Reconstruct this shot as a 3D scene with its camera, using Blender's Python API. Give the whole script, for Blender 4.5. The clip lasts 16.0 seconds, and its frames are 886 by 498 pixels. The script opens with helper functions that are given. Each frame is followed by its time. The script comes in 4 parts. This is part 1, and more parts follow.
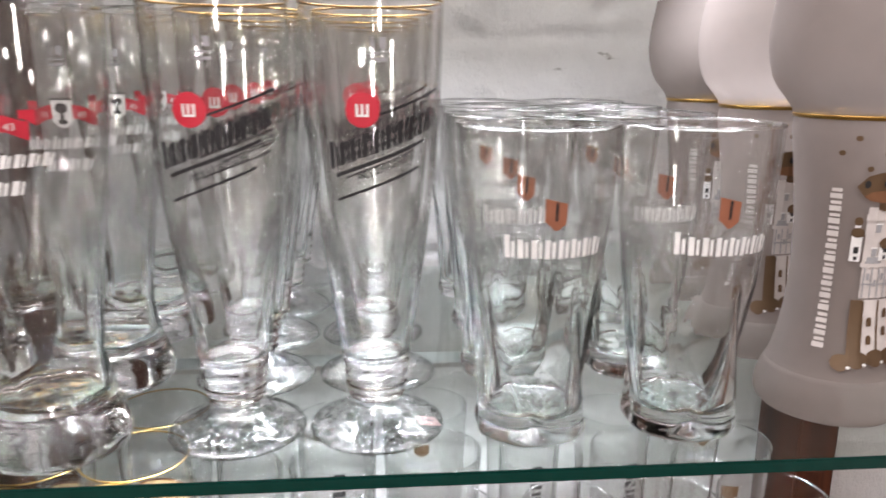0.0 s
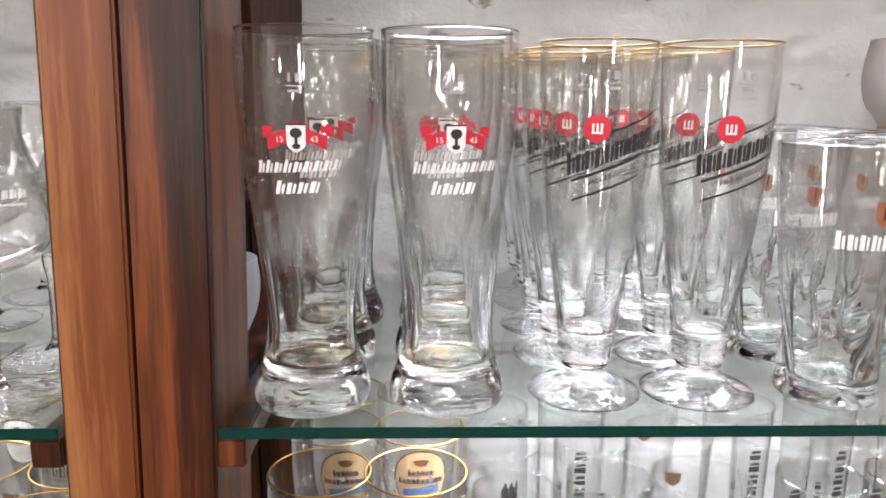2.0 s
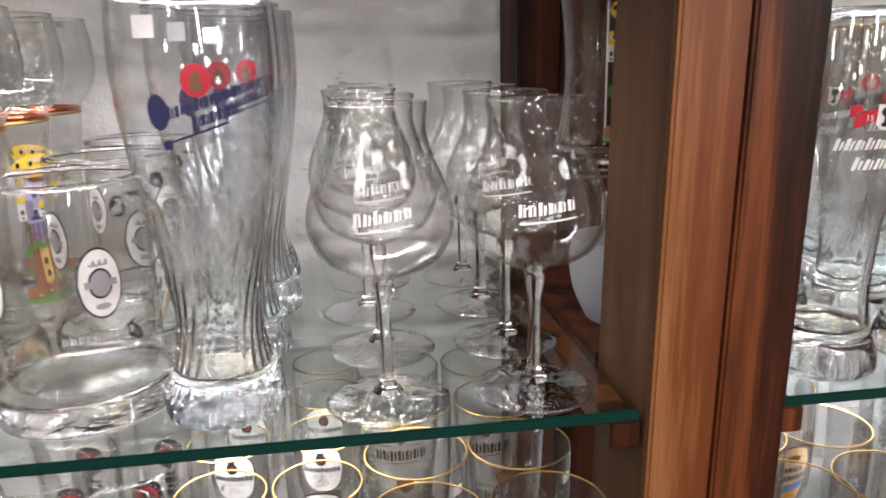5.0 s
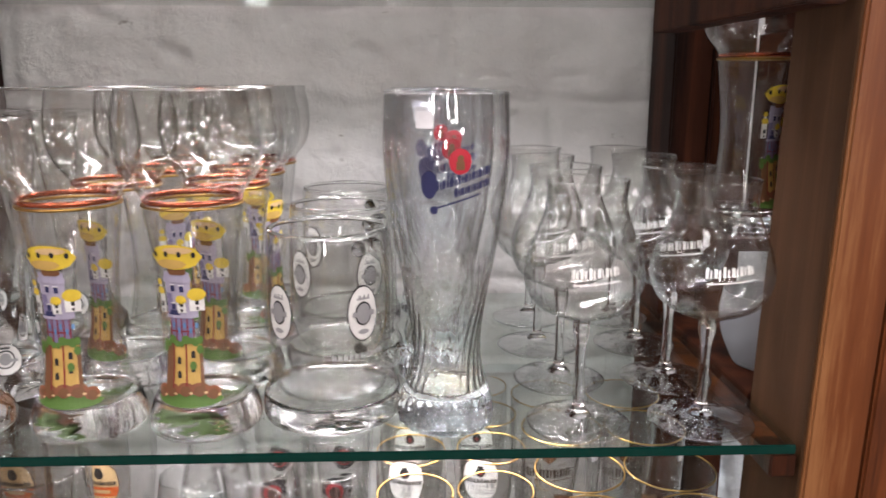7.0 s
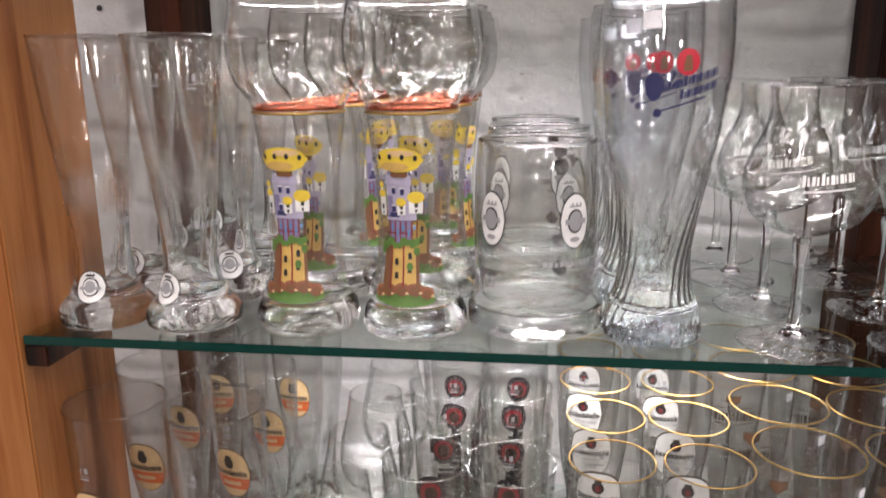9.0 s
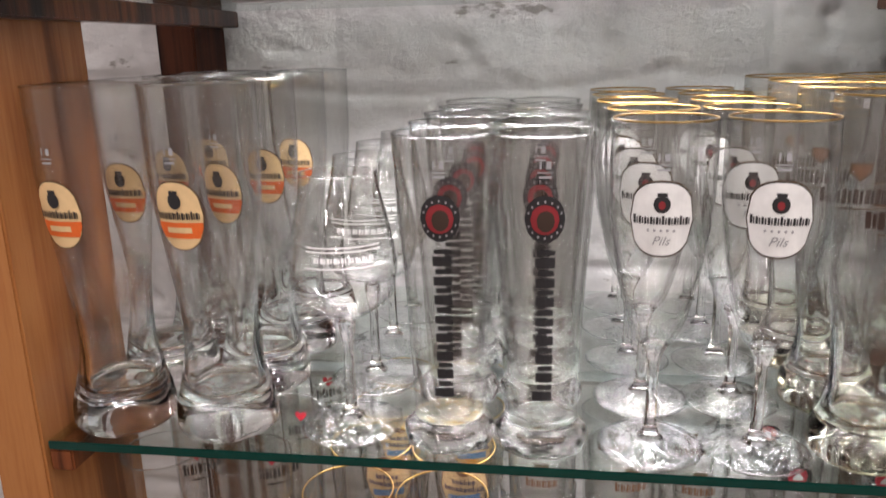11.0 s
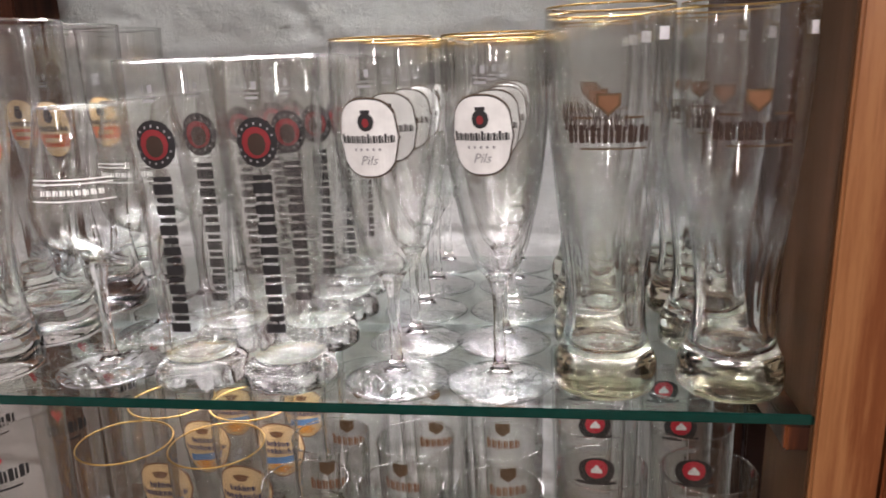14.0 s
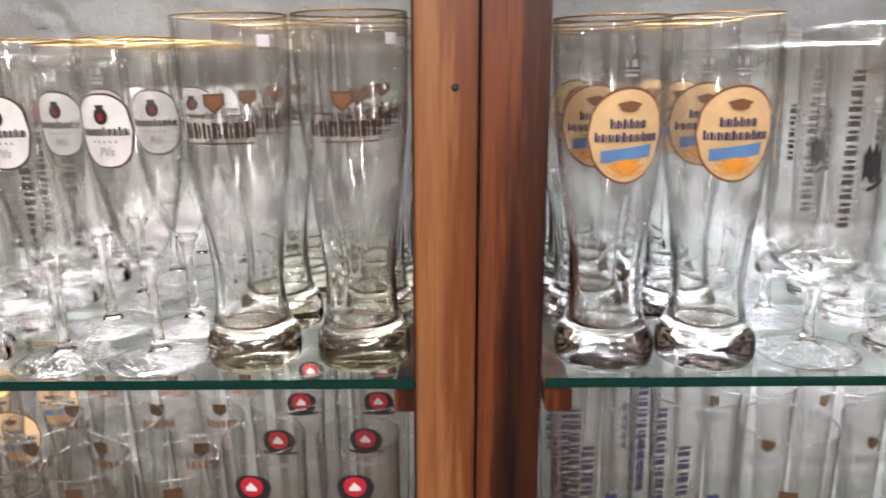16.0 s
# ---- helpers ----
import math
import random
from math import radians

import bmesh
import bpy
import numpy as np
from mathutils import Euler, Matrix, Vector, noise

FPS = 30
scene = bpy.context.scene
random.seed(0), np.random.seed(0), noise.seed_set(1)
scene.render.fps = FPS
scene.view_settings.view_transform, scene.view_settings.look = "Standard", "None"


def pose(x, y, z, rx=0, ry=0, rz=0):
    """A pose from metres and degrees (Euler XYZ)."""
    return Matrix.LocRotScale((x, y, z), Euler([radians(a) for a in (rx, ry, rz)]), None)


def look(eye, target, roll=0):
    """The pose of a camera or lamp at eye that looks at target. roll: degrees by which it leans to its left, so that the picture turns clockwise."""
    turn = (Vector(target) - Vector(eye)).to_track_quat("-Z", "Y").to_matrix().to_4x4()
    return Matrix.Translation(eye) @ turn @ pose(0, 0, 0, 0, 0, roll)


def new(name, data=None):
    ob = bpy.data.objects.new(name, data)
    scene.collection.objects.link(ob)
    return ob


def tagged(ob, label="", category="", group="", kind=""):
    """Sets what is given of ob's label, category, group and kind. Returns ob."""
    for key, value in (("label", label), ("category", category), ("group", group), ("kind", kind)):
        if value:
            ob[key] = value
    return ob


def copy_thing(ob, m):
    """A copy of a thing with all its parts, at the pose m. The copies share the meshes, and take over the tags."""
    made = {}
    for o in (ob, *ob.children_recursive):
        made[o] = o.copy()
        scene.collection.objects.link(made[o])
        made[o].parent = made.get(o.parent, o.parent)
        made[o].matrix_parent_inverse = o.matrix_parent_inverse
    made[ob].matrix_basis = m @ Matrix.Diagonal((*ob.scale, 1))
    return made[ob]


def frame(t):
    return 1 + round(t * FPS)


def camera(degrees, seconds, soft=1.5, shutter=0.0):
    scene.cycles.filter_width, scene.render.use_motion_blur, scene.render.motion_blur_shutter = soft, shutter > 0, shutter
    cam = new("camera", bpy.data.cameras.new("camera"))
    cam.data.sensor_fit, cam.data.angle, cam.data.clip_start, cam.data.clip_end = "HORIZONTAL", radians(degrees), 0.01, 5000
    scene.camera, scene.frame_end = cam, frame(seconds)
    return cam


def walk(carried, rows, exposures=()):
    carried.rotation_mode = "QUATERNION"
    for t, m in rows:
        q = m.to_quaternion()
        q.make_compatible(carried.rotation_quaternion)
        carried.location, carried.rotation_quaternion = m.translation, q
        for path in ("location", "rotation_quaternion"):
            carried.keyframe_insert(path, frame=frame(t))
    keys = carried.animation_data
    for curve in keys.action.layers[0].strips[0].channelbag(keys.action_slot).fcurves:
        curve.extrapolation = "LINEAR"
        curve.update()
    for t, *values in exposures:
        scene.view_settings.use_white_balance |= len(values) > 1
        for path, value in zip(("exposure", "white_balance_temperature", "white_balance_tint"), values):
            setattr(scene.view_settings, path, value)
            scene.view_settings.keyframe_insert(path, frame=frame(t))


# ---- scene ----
from functools import partial
from math import cos, pi, sin, sqrt, tau

cam = camera(60.4, 16.0, soft=1.6, shutter=0.3)
PATH = [
    (0, (0.418, -0.369, 1.617), (0.583, 1.569, 1.151), 0.3),
    (0.5, (0.342, -0.404, 1.616), (0.516, 1.536, 1.162), 0.3),
    (1, (0.289, -0.44, 1.615), (0.456, 1.509, 1.198), 0.1),
    (1.5, (0.242, -0.462, 1.615), (0.363, 1.494, 1.216), 0.1),
    (2, (0.213, -0.461, 1.615), (0.273, 1.499, 1.22), 0.5),
    (2.5, (0.19, -0.419, 1.611), (0.224, 1.546, 1.239), 0.3),
    (3, (0.143, -0.35, 1.609), (0.215, 1.623, 1.291), -0.7),
    (3.5, (0.087, -0.297, 1.62), (0.211, 1.672, 1.292), -1.0),
    (4, (-0.032, -0.335, 1.632), (0.184, 1.605, 1.205), -1.3),
    (4.5, (-0.147, -0.394, 1.643), (0.107, 1.518, 1.112), -1.6),
    (4.7, (-0.175, -0.412, 1.633), (0.091, 1.501, 1.113), -1.4),
    (6.8, (-0.304, -0.527, 1.678), (-0.189, 1.419, 1.231), 0.2),
    (7, (-0.314, -0.532, 1.679), (-0.239, 1.419, 1.247), 0.1),
    (7.5, (-0.326, -0.546, 1.681), (-0.366, 1.412, 1.271), -0.4),
    (8, (-0.341, -0.557, 1.671), (-0.461, 1.399, 1.272), -0.4),
    (8.5, (-0.36, -0.566, 1.656), (-0.553, 1.38, 1.24), -0.3),
    (9, (-0.383, -0.556, 1.623), (-0.628, 1.371, 1.151), -0.5),
    (9.5, (-0.393, -0.547, 1.566), (-0.654, 1.365, 1.041), -0.7),
    (10, (-0.389, -0.538, 1.5), (-0.67, 1.364, 0.951), -1.2),
    (10.2, (-0.386, -0.535, 1.467), (-0.683, 1.366, 0.923), -1.7),
    (12.3, (-0.411, -0.49, 1.26), (-0.649, 1.444, 0.809), -0.4),
    (12.5, (-0.393, -0.485, 1.26), (-0.623, 1.452, 0.817), -0.4),
    (13, (-0.322, -0.48, 1.27), (-0.559, 1.456, 0.826), -1.2),
    (13.5, (-0.257, -0.49, 1.271), (-0.525, 1.438, 0.812), -1.9),
    (14, (-0.201, -0.503, 1.277), (-0.468, 1.422, 0.803), -2.1),
    (14.5, (-0.151, -0.513, 1.285), (-0.387, 1.42, 0.829), -2.3),
    (15, (-0.096, -0.524, 1.287), (-0.294, 1.417, 0.845), -2.1),
    (15.5, (-0.037, -0.54, 1.282), (-0.183, 1.404, 0.835), -1.7),
    (16, (0.022, -0.546, 1.271), (-0.047, 1.397, 0.802), -1.2),
]
EXPOSURES = [(0, 0.22), (0.7, 0.38), (1.5, 0.48), (3, 0.50), (4, 0.17), (4.5, 0.12), (7, 0.02), (9, 0.02), (10, 0.15), (12.5, 0.15), (14.5, 0.34), (15.5, 0.68), (16, 0.52)]
walk(cam, [(t, look(eye, target, roll)) for t, eye, target, roll in PATH], EXPOSURES)

# ---- light ----
scene.cycles.max_bounces = 24
scene.cycles.sample_clamp_indirect = 80
scene.cycles.transmission_bounces = 20
scene.cycles.transparent_max_bounces = 64
world = bpy.data.worlds.new("World")
scene.world = world
world.use_nodes = True
world.node_tree.nodes["Background"].inputs[0].default_value = (1, 0.94, 0.94, 1)
world.node_tree.nodes["Background"].inputs[1].default_value = 0.1


def area_lamp(name, x, y, z, sx, sy, power, colour, target=None):
    data = bpy.data.lights.new(name, "AREA")
    data.shape, data.size, data.size_y, data.energy, data.color = "RECTANGLE", sx, sy, power, colour
    ob = new(name, data)
    ob.matrix_world = look((x, y, z), target or (x, y + 0.0001, z - 1))
    return ob


BAY_A, BAY_B = (-0.812, -0.018), (0.078, 0.868)
Z_TOP, Z_UP, Z_LOW, Z_BOT = 1.775, 1.404, 1.036, 0.700   # upper faces of the glass shelves
WALL_Y = 0.455
for x0, x1, tone, k in ((*BAY_A, (1.0, 0.93, 0.965), 1.0), (*BAY_B, (0.90, 0.905, 1.0), 1.05)):
    # slim fill lights added under each glass shelf to brighten every level evenly
    for z, watt in ((Z_TOP, 2.4), (Z_UP, 3.8 if x0 < 0 else 4.8), (Z_LOW, 1.5 if x0 < 0 else 2.2)):
        strip = area_lamp("shelf_fill_light", (x0 + x1) / 2, 0.19, z - 0.014, 0.54, 0.024, watt * k, tone)
        strip.data.spread = radians(128)
# large soft fill lights added on the unseen ceiling
for x in (-1.2, 0.0, 1.2):
    area_lamp("ceiling_fill", x, -1.15, 2.66, 0.60, 0.30, 3.5, (1.0, 0.92, 0.94))
SPOTS = [(-1.5, -0.55), (-1.1, -0.9), (-0.85, -0.5), (-0.5, -0.75), (-0.2, -0.45), (0.05, -0.85), (0.35, -0.5), (0.65, -0.8), (0.95, -0.45),
         (1.4, -0.7), (-1.2, -1.9), (-0.6, -1.6), (0.0, -1.9), (0.6, -1.6), (1.3, -1.9)]
for x, y in SPOTS:
    area_lamp("ceiling_spot", x, y, 2.64, 0.085, 0.085, 2.2, (1.0, 0.905, 0.925))
WALL_SPOTS = [(-1.5 + 0.5 * i + 0.11 * sin(i * 4.3), 1.85 + 0.36 * sin(i * 2.4), -2.55 - 0.1 * (i % 2)) for i in range(7)]
for x, z, y in WALL_SPOTS:
    # lit fittings on the far side of the room
    area_lamp("wall_spot", x, y, z, 0.11, 0.11, 3.0, (1.0, 0.92, 0.88), (x * 0.5, 0, 1.4))

# ---- materials ----


def material(name):
    m = bpy.data.materials.new(name)
    m.use_nodes = True
    return m, m.node_tree.nodes, m.node_tree.links, m.node_tree.nodes["Principled BSDF"]


def coords(n, l, scale):
    tc, mp = n.new("ShaderNodeTexCoord"), n.new("ShaderNodeMapping")
    mp.inputs["Scale"].default_value = scale
    l.new(tc.outputs["Object"], mp.inputs[0])
    return mp.outputs[0]


def noise_node(n, l, vec, scale, detail=4, rough=0.55):
    t = n.new("ShaderNodeTexNoise")
    t.inputs["Scale"].default_value, t.inputs["Detail"].default_value, t.inputs["Roughness"].default_value = scale, detail, rough
    l.new(vec, t.inputs["Vector"])
    return t.outputs["Fac"]


def ramp(n, l, fac, stops):
    r = n.new("ShaderNodeValToRGB")
    while len(r.color_ramp.elements) < len(stops):
        r.color_ramp.elements.new(0.5)
    for e, (p, c) in zip(r.color_ramp.elements, stops):
        e.position, e.color = p, (*c, 1)
    l.new(fac, r.inputs[0])
    return r.outputs[0]


def plain(name, colour, rough=0.4, metal=0.0, vary=0.12, scale=60.0):
    m, n, l, b = material(name)
    f = noise_node(n, l, coords(n, l, (1, 1, 1)), scale)
    lo, hi = [c * (1 - vary) for c in colour], [min(1, c * (1 + vary)) for c in colour]
    l.new(ramp(n, l, f, ((0.3, lo), (0.7, hi))), b.inputs["Base Color"])
    b.inputs["Roughness"].default_value, b.inputs["Metallic"].default_value = rough, metal
    return m


def edge_gloss(n, l, low, high, power, normal=None):
    """Gloss that rises towards grazing view, alike from both faces."""
    lw, pw, mr = n.new("ShaderNodeLayerWeight"), n.new("ShaderNodeMath"), n.new("ShaderNodeMapRange")
    pw.operation = "POWER"
    pw.inputs[1].default_value = power
    lw.inputs["Blend"].default_value = 0.5
    mr.inputs["To Min"].default_value, mr.inputs["To Max"].default_value = low, high
    if normal:
        l.new(normal, lw.inputs["Normal"])
    l.new(lw.outputs["Facing"], pw.inputs[0])
    l.new(pw.outputs[0], mr.inputs["Value"])
    return mr.outputs[0]


def thin_glass(name, tint, low=0.035, high=0.55, power=4.0, rough=0.0, wave=0.0):
    """A thin glass wall: light passes straight on, and the surface mirrors more towards its edge."""
    m, n, l, b = material(name)
    n.remove(b)
    tr, gl, mix = n.new("ShaderNodeBsdfTransparent"), n.new("ShaderNodeBsdfGlossy"), n.new("ShaderNodeMixShader")
    tr.inputs[0].default_value = (*tint, 1)
    gl.inputs["Roughness"].default_value = rough
    nrm = None
    if wave:
        bp = n.new("ShaderNodeBump")
        bp.inputs["Strength"].default_value, bp.inputs["Distance"].default_value = wave, 0.004
        l.new(noise_node(n, l, coords(n, l, (1, 1, 0.35)), 45, 2), bp.inputs["Height"])
        nrm = bp.outputs[0]
        l.new(nrm, gl.inputs["Normal"])
    l.new(edge_gloss(n, l, low, high, power, nrm), mix.inputs[0])
    l.new(tr.outputs[0], mix.inputs[1])
    l.new(gl.outputs[0], mix.inputs[2])
    l.new(mix.outputs[0], n["Material Output"].inputs[0])
    return m


def thick_glass(name, tint, clear=0.3, wave=0.25, scale=70.0):
    """Solid glass that bends light, with the uneven surface of pressed glass."""
    m, n, l, b = material(name)
    n.remove(b)
    tr, gl, mix, bp = (n.new("ShaderNodeBsdfTransparent"), n.new("ShaderNodeBsdfGlass"), n.new("ShaderNodeMixShader"),
                       n.new("ShaderNodeBump"))
    tr.inputs[0].default_value = gl.inputs["Color"].default_value = (*tint, 1)
    gl.inputs["IOR"].default_value, gl.inputs["Roughness"].default_value = 1.48, 0.01
    bp.inputs["Strength"].default_value, bp.inputs["Distance"].default_value = wave, 0.004
    l.new(noise_node(n, l, coords(n, l, (1, 1, 1)), scale, 2), bp.inputs["Height"])
    l.new(bp.outputs[0], gl.inputs["Normal"])
    mix.inputs[0].default_value = 1 - clear
    l.new(tr.outputs[0], mix.inputs[1])
    l.new(gl.outputs[0], mix.inputs[2])
    l.new(mix.outputs[0], n["Material Output"].inputs[0])
    return m


def vessel_glass(name, tint, z0, z1):
    """A blown vessel: thick below z0, where it bends light, and a thin clear wall above z1."""
    m = thin_glass(name, tint, 0.06, 0.85, 3.0, 0.0, 0.05)
    n, l = m.node_tree.nodes, m.node_tree.links
    out = n["Material Output"].inputs[0]
    thin = out.links[0].from_socket
    gl, bp, mix, tc, sp, mr = (n.new("ShaderNodeBsdfGlass"), n.new("ShaderNodeBump"), n.new("ShaderNodeMixShader"), n.new("ShaderNodeTexCoord"),
                               n.new("ShaderNodeSeparateXYZ"), n.new("ShaderNodeMapRange"))
    gl.inputs["Color"].default_value = (0.992, 0.996, 0.995, 1)
    gl.inputs["IOR"].default_value, gl.inputs["Roughness"].default_value = 1.45, 0.0
    bp.inputs["Strength"].default_value, bp.inputs["Distance"].default_value = 0.06, 0.004
    l.new(noise_node(n, l, coords(n, l, (1, 1, 0.4)), 40, 2), bp.inputs["Height"])
    l.new(bp.outputs[0], gl.inputs["Normal"])
    l.new(tc.outputs["Object"], sp.inputs[0])
    l.new(sp.outputs["Z"], mr.inputs["Value"])
    mr.inputs["From Min"].default_value, mr.inputs["From Max"].default_value = z0, z1
    l.new(mr.outputs[0], mix.inputs[0])
    l.new(gl.outputs[0], mix.inputs[1])
    l.new(thin, mix.inputs[2])
    l.new(mix.outputs[0], out)
    return m


def frosted_glass(name, tint, see=0.35):
    m, n, l, b = material(name)
    n.remove(b)
    tr, tl, df, m1, m2 = (n.new("ShaderNodeBsdfTransparent"), n.new("ShaderNodeBsdfTranslucent"), n.new("ShaderNodeBsdfDiffuse"),
                          n.new("ShaderNodeMixShader"), n.new("ShaderNodeMixShader"))
    col = ramp(n, l, noise_node(n, l, coords(n, l, (1, 1, 1)), 35), ((0.3, [c * 0.93 for c in tint]), (0.7, tint)))
    l.new(col, tl.inputs[0])
    l.new(col, df.inputs[0])
    m1.inputs[0].default_value, m2.inputs[0].default_value = 0.45, see
    l.new(tl.outputs[0], m1.inputs[1])
    l.new(df.outputs[0], m1.inputs[2])
    l.new(m1.outputs[0], m2.inputs[1])
    l.new(tr.outputs[0], m2.inputs[2])
    l.new(m2.outputs[0], n["Material Output"].inputs[0])
    return m


def wood(name, dark, mid, light, rough=0.32, seed=0.0):
    m, n, l, b = material(name)
    vec = coords(n, l, (1, 1, 0.055))
    oi, add = n.new("ShaderNodeObjectInfo"), n.new("ShaderNodeVectorMath")
    l.new(vec, add.inputs[0])
    l.new(oi.outputs["Random"], add.inputs[1])
    bands = noise_node(n, l, add.outputs[0], 13 + 1.6 * seed, 4, 0.5)
    fine = noise_node(n, l, add.outputs[0], 260, 5, 0.7)
    mx = n.new("ShaderNodeMath")
    mx.operation = "MULTIPLY_ADD"
    mx.inputs[1].default_value = 0.18
    l.new(fine, mx.inputs[0])
    l.new(bands, mx.inputs[2])
    l.new(ramp(n, l, mx.outputs[0], ((0.47, dark), (0.56, mid), (0.63, light), (0.72, mid))), b.inputs["Base Color"])
    b.inputs["Roughness"].default_value = rough
    b.inputs["Specular IOR Level"].default_value = 0.18 if rough > 0.5 else 0.4
    bp = n.new("ShaderNodeBump")
    bp.inputs["Strength"].default_value, bp.inputs["Distance"].default_value = 0.25, 0.001
    l.new(fine, bp.inputs["Height"])
    l.new(bp.outputs[0], b.inputs["Normal"])
    return m


def wall_paint(name, colour):
    m, n, l, b = material(name)
    vec = coords(n, l, (1, 1, 1))
    big, small = noise_node(n, l, vec, 6, 8, 0.65), noise_node(n, l, vec, 60, 8, 0.7)
    tone = ramp(n, l, big, ((0.3, [c * 0.80 for c in colour]), (0.65, colour)))
    chips = ramp(n, l, noise_node(n, l, coords(n, l, (0.7, 1, 1.5)), 17, 5, 0.6), ((0.655, (1, 1, 1)), (0.70, (0.45, 0.43, 0.40))))
    mul = n.new("ShaderNodeMix")
    mul.data_type, mul.blend_type = "RGBA", "MULTIPLY"
    mul.inputs[0].default_value = 1.0
    l.new(tone, mul.inputs[6])
    l.new(chips, mul.inputs[7])
    l.new(mul.outputs[2], b.inputs["Base Color"])
    b.inputs["Roughness"].default_value = 0.42
    bp = n.new("ShaderNodeBump")
    bp.inputs["Strength"].default_value, bp.inputs["Distance"].default_value = 0.9, 0.006
    l.new(small, bp.inputs["Height"])
    l.new(bp.outputs[0], b.inputs["Normal"])
    return m


GLASS = thin_glass("clear_glass", (0.988, 0.990, 0.987), 0.06, 0.85, 3.0, 0.0, 0.05)
GLASS_TALL = vessel_glass("clear_moulded_glass", (0.988, 0.990, 0.987), 0.095, 0.135)
GLASS_COOL = vessel_glass("clear_glass_cool", (0.985, 0.992, 0.998), 0.090, 0.140)
SOLID = thick_glass("solid_glass", (0.992, 0.996, 0.994), 0.0, 0.14, 50)
SOLID_WARM = thick_glass("solid_glass_warm", (0.985, 0.980, 0.935), 0.0, 0.14, 50)
RIBBED = thick_glass("ribbed_glass", (0.965, 0.985, 1.0), clear=0.0, wave=0.4)
FOOT = thin_glass("foot_glass", (0.95, 0.965, 0.97), 0.20, 0.9, 2.0, 0.03, 1.0)
SHELF = thin_glass("shelf_glass", (0.93, 0.965, 0.95), 0.03, 0.5, 4.0)
FROST = frosted_glass("frosted_glass", (0.47, 0.415, 0.385), 0.42)
CUP_WHITE = frosted_glass("milky_glass", (0.60, 0.62, 0.65), 0.30)
SHELF_EDGE = plain("shelf_edge_glass", (0.003, 0.036, 0.028), 0.15)
GOLD = plain("gold_rim", (0.44, 0.27, 0.08), 0.38, 1.0)
COPPER = plain("red_gold_band", (0.55, 0.16, 0.09), 0.22, 0.85)
WHITE = plain("white_print", (0.82, 0.82, 0.80), 0.5)
GREY = plain("grey_print", (0.34, 0.34, 0.35), 0.5)
BLACK = plain("black_print", (0.02, 0.02, 0.022), 0.4)
NAVY = plain("navy_print", (0.03, 0.035, 0.11), 0.4)
BLUE = plain("blue_print", (0.12, 0.27, 0.52), 0.45)
RED = plain("red_print", (0.54, 0.022, 0.045), 0.4)
DARKRED = plain("dark_red_print", (0.25, 0.022, 0.028), 0.4)
ORANGE = plain("orange_print", (0.74, 0.14, 0.025), 0.4)
ORANGE_PALE = plain("pale_orange_print", (0.82, 0.34, 0.05), 0.4)
CREAM = plain("cream_print", (0.74, 0.52, 0.27), 0.45)
YELLOW = plain("yellow_print", (0.78, 0.58, 0.06), 0.4)
OCHRE = plain("ochre_print", (0.64, 0.42, 0.12), 0.45)
LILAC = plain("lilac_print", (0.24, 0.215, 0.36), 0.45)
LILAC_PALE = plain("pale_lilac_print", (0.45, 0.42, 0.55), 0.45)
GREEN = plain("green_print", (0.10, 0.20, 0.04), 0.5)
BROWN = plain("brown_print", (0.20, 0.09, 0.04), 0.45)
BRONZE = plain("bronze_print", (0.13, 0.080, 0.042), 0.35, 0.25)
ROSE = plain("copper_print", (0.42, 0.17, 0.10), 0.35, 0.4)
WOOD_LIGHT = wood("orange_brown_wood", (0.115, 0.032, 0.010), (0.180, 0.056, 0.018), (0.33, 0.145, 0.056))
WOOD_DARK = wood("dark_red_wood", (0.007, 0.003, 0.002), (0.055, 0.015, 0.006), (0.19, 0.056, 0.018), seed=5)
WOOD_PINE = wood("amber_wood", (0.15, 0.048, 0.014), (0.31, 0.110, 0.032), (0.40, 0.17, 0.055), seed=4)
# rear timbers: dark red wood with the recess shade put into its colour
WOOD_BACK = wood("shade_darkened_wood", (0.014, 0.004, 0.002), (0.042, 0.012, 0.005), (0.070, 0.020, 0.008), 0.62, 6)
UMBER = plain("umber_print", (0.045, 0.026, 0.018), 0.4)
FAINT = plain("pale_print", (0.62, 0.58, 0.55), 0.5)
RUST = plain("rust_print", (0.27, 0.10, 0.05), 0.45)
# brown of the middle post's inner face, darkened to carry its shade
SIDE_SHADE = wood("shaded_side_brown", (0.060, 0.028, 0.012), (0.080, 0.038, 0.017), (0.100, 0.048, 0.022), 0.6, 2)
PAINT = wall_paint("white_limewash", (0.78, 0.77, 0.76))
ROOM = wall_paint("warm_room_paint", (0.60, 0.55, 0.53))
FLOOR = wall_paint("floor_tile_paint", (0.22, 0.17, 0.13))
LAMP_METAL = plain("lamp_housing", (0.6, 0.6, 0.6), 0.3, 0.9)
PINK_TAG = plain("pink_paper_tag", (0.78, 0.58, 0.56), 0.6)
# flat white for the reflections painted on glass walls
GLINT = plain("white_glint", (0.85, 0.85, 0.88), 0.6)

# ---- builders ----


def mesh_from(name, verts, faces, mats, idx=None, smooth=True):
    me = bpy.data.meshes.new(name)
    me.from_pydata(verts, [], faces)
    for m in mats:
        me.materials.append(m)
    if idx:
        me.polygons.foreach_set("material_index", idx)
    me.polygons.foreach_set("use_smooth", [smooth] * len(faces))
    me.update()
    return me


def part(name, me, parent, label=""):
    ob = new(name, me)
    ob.parent = parent
    return tagged(ob, label)


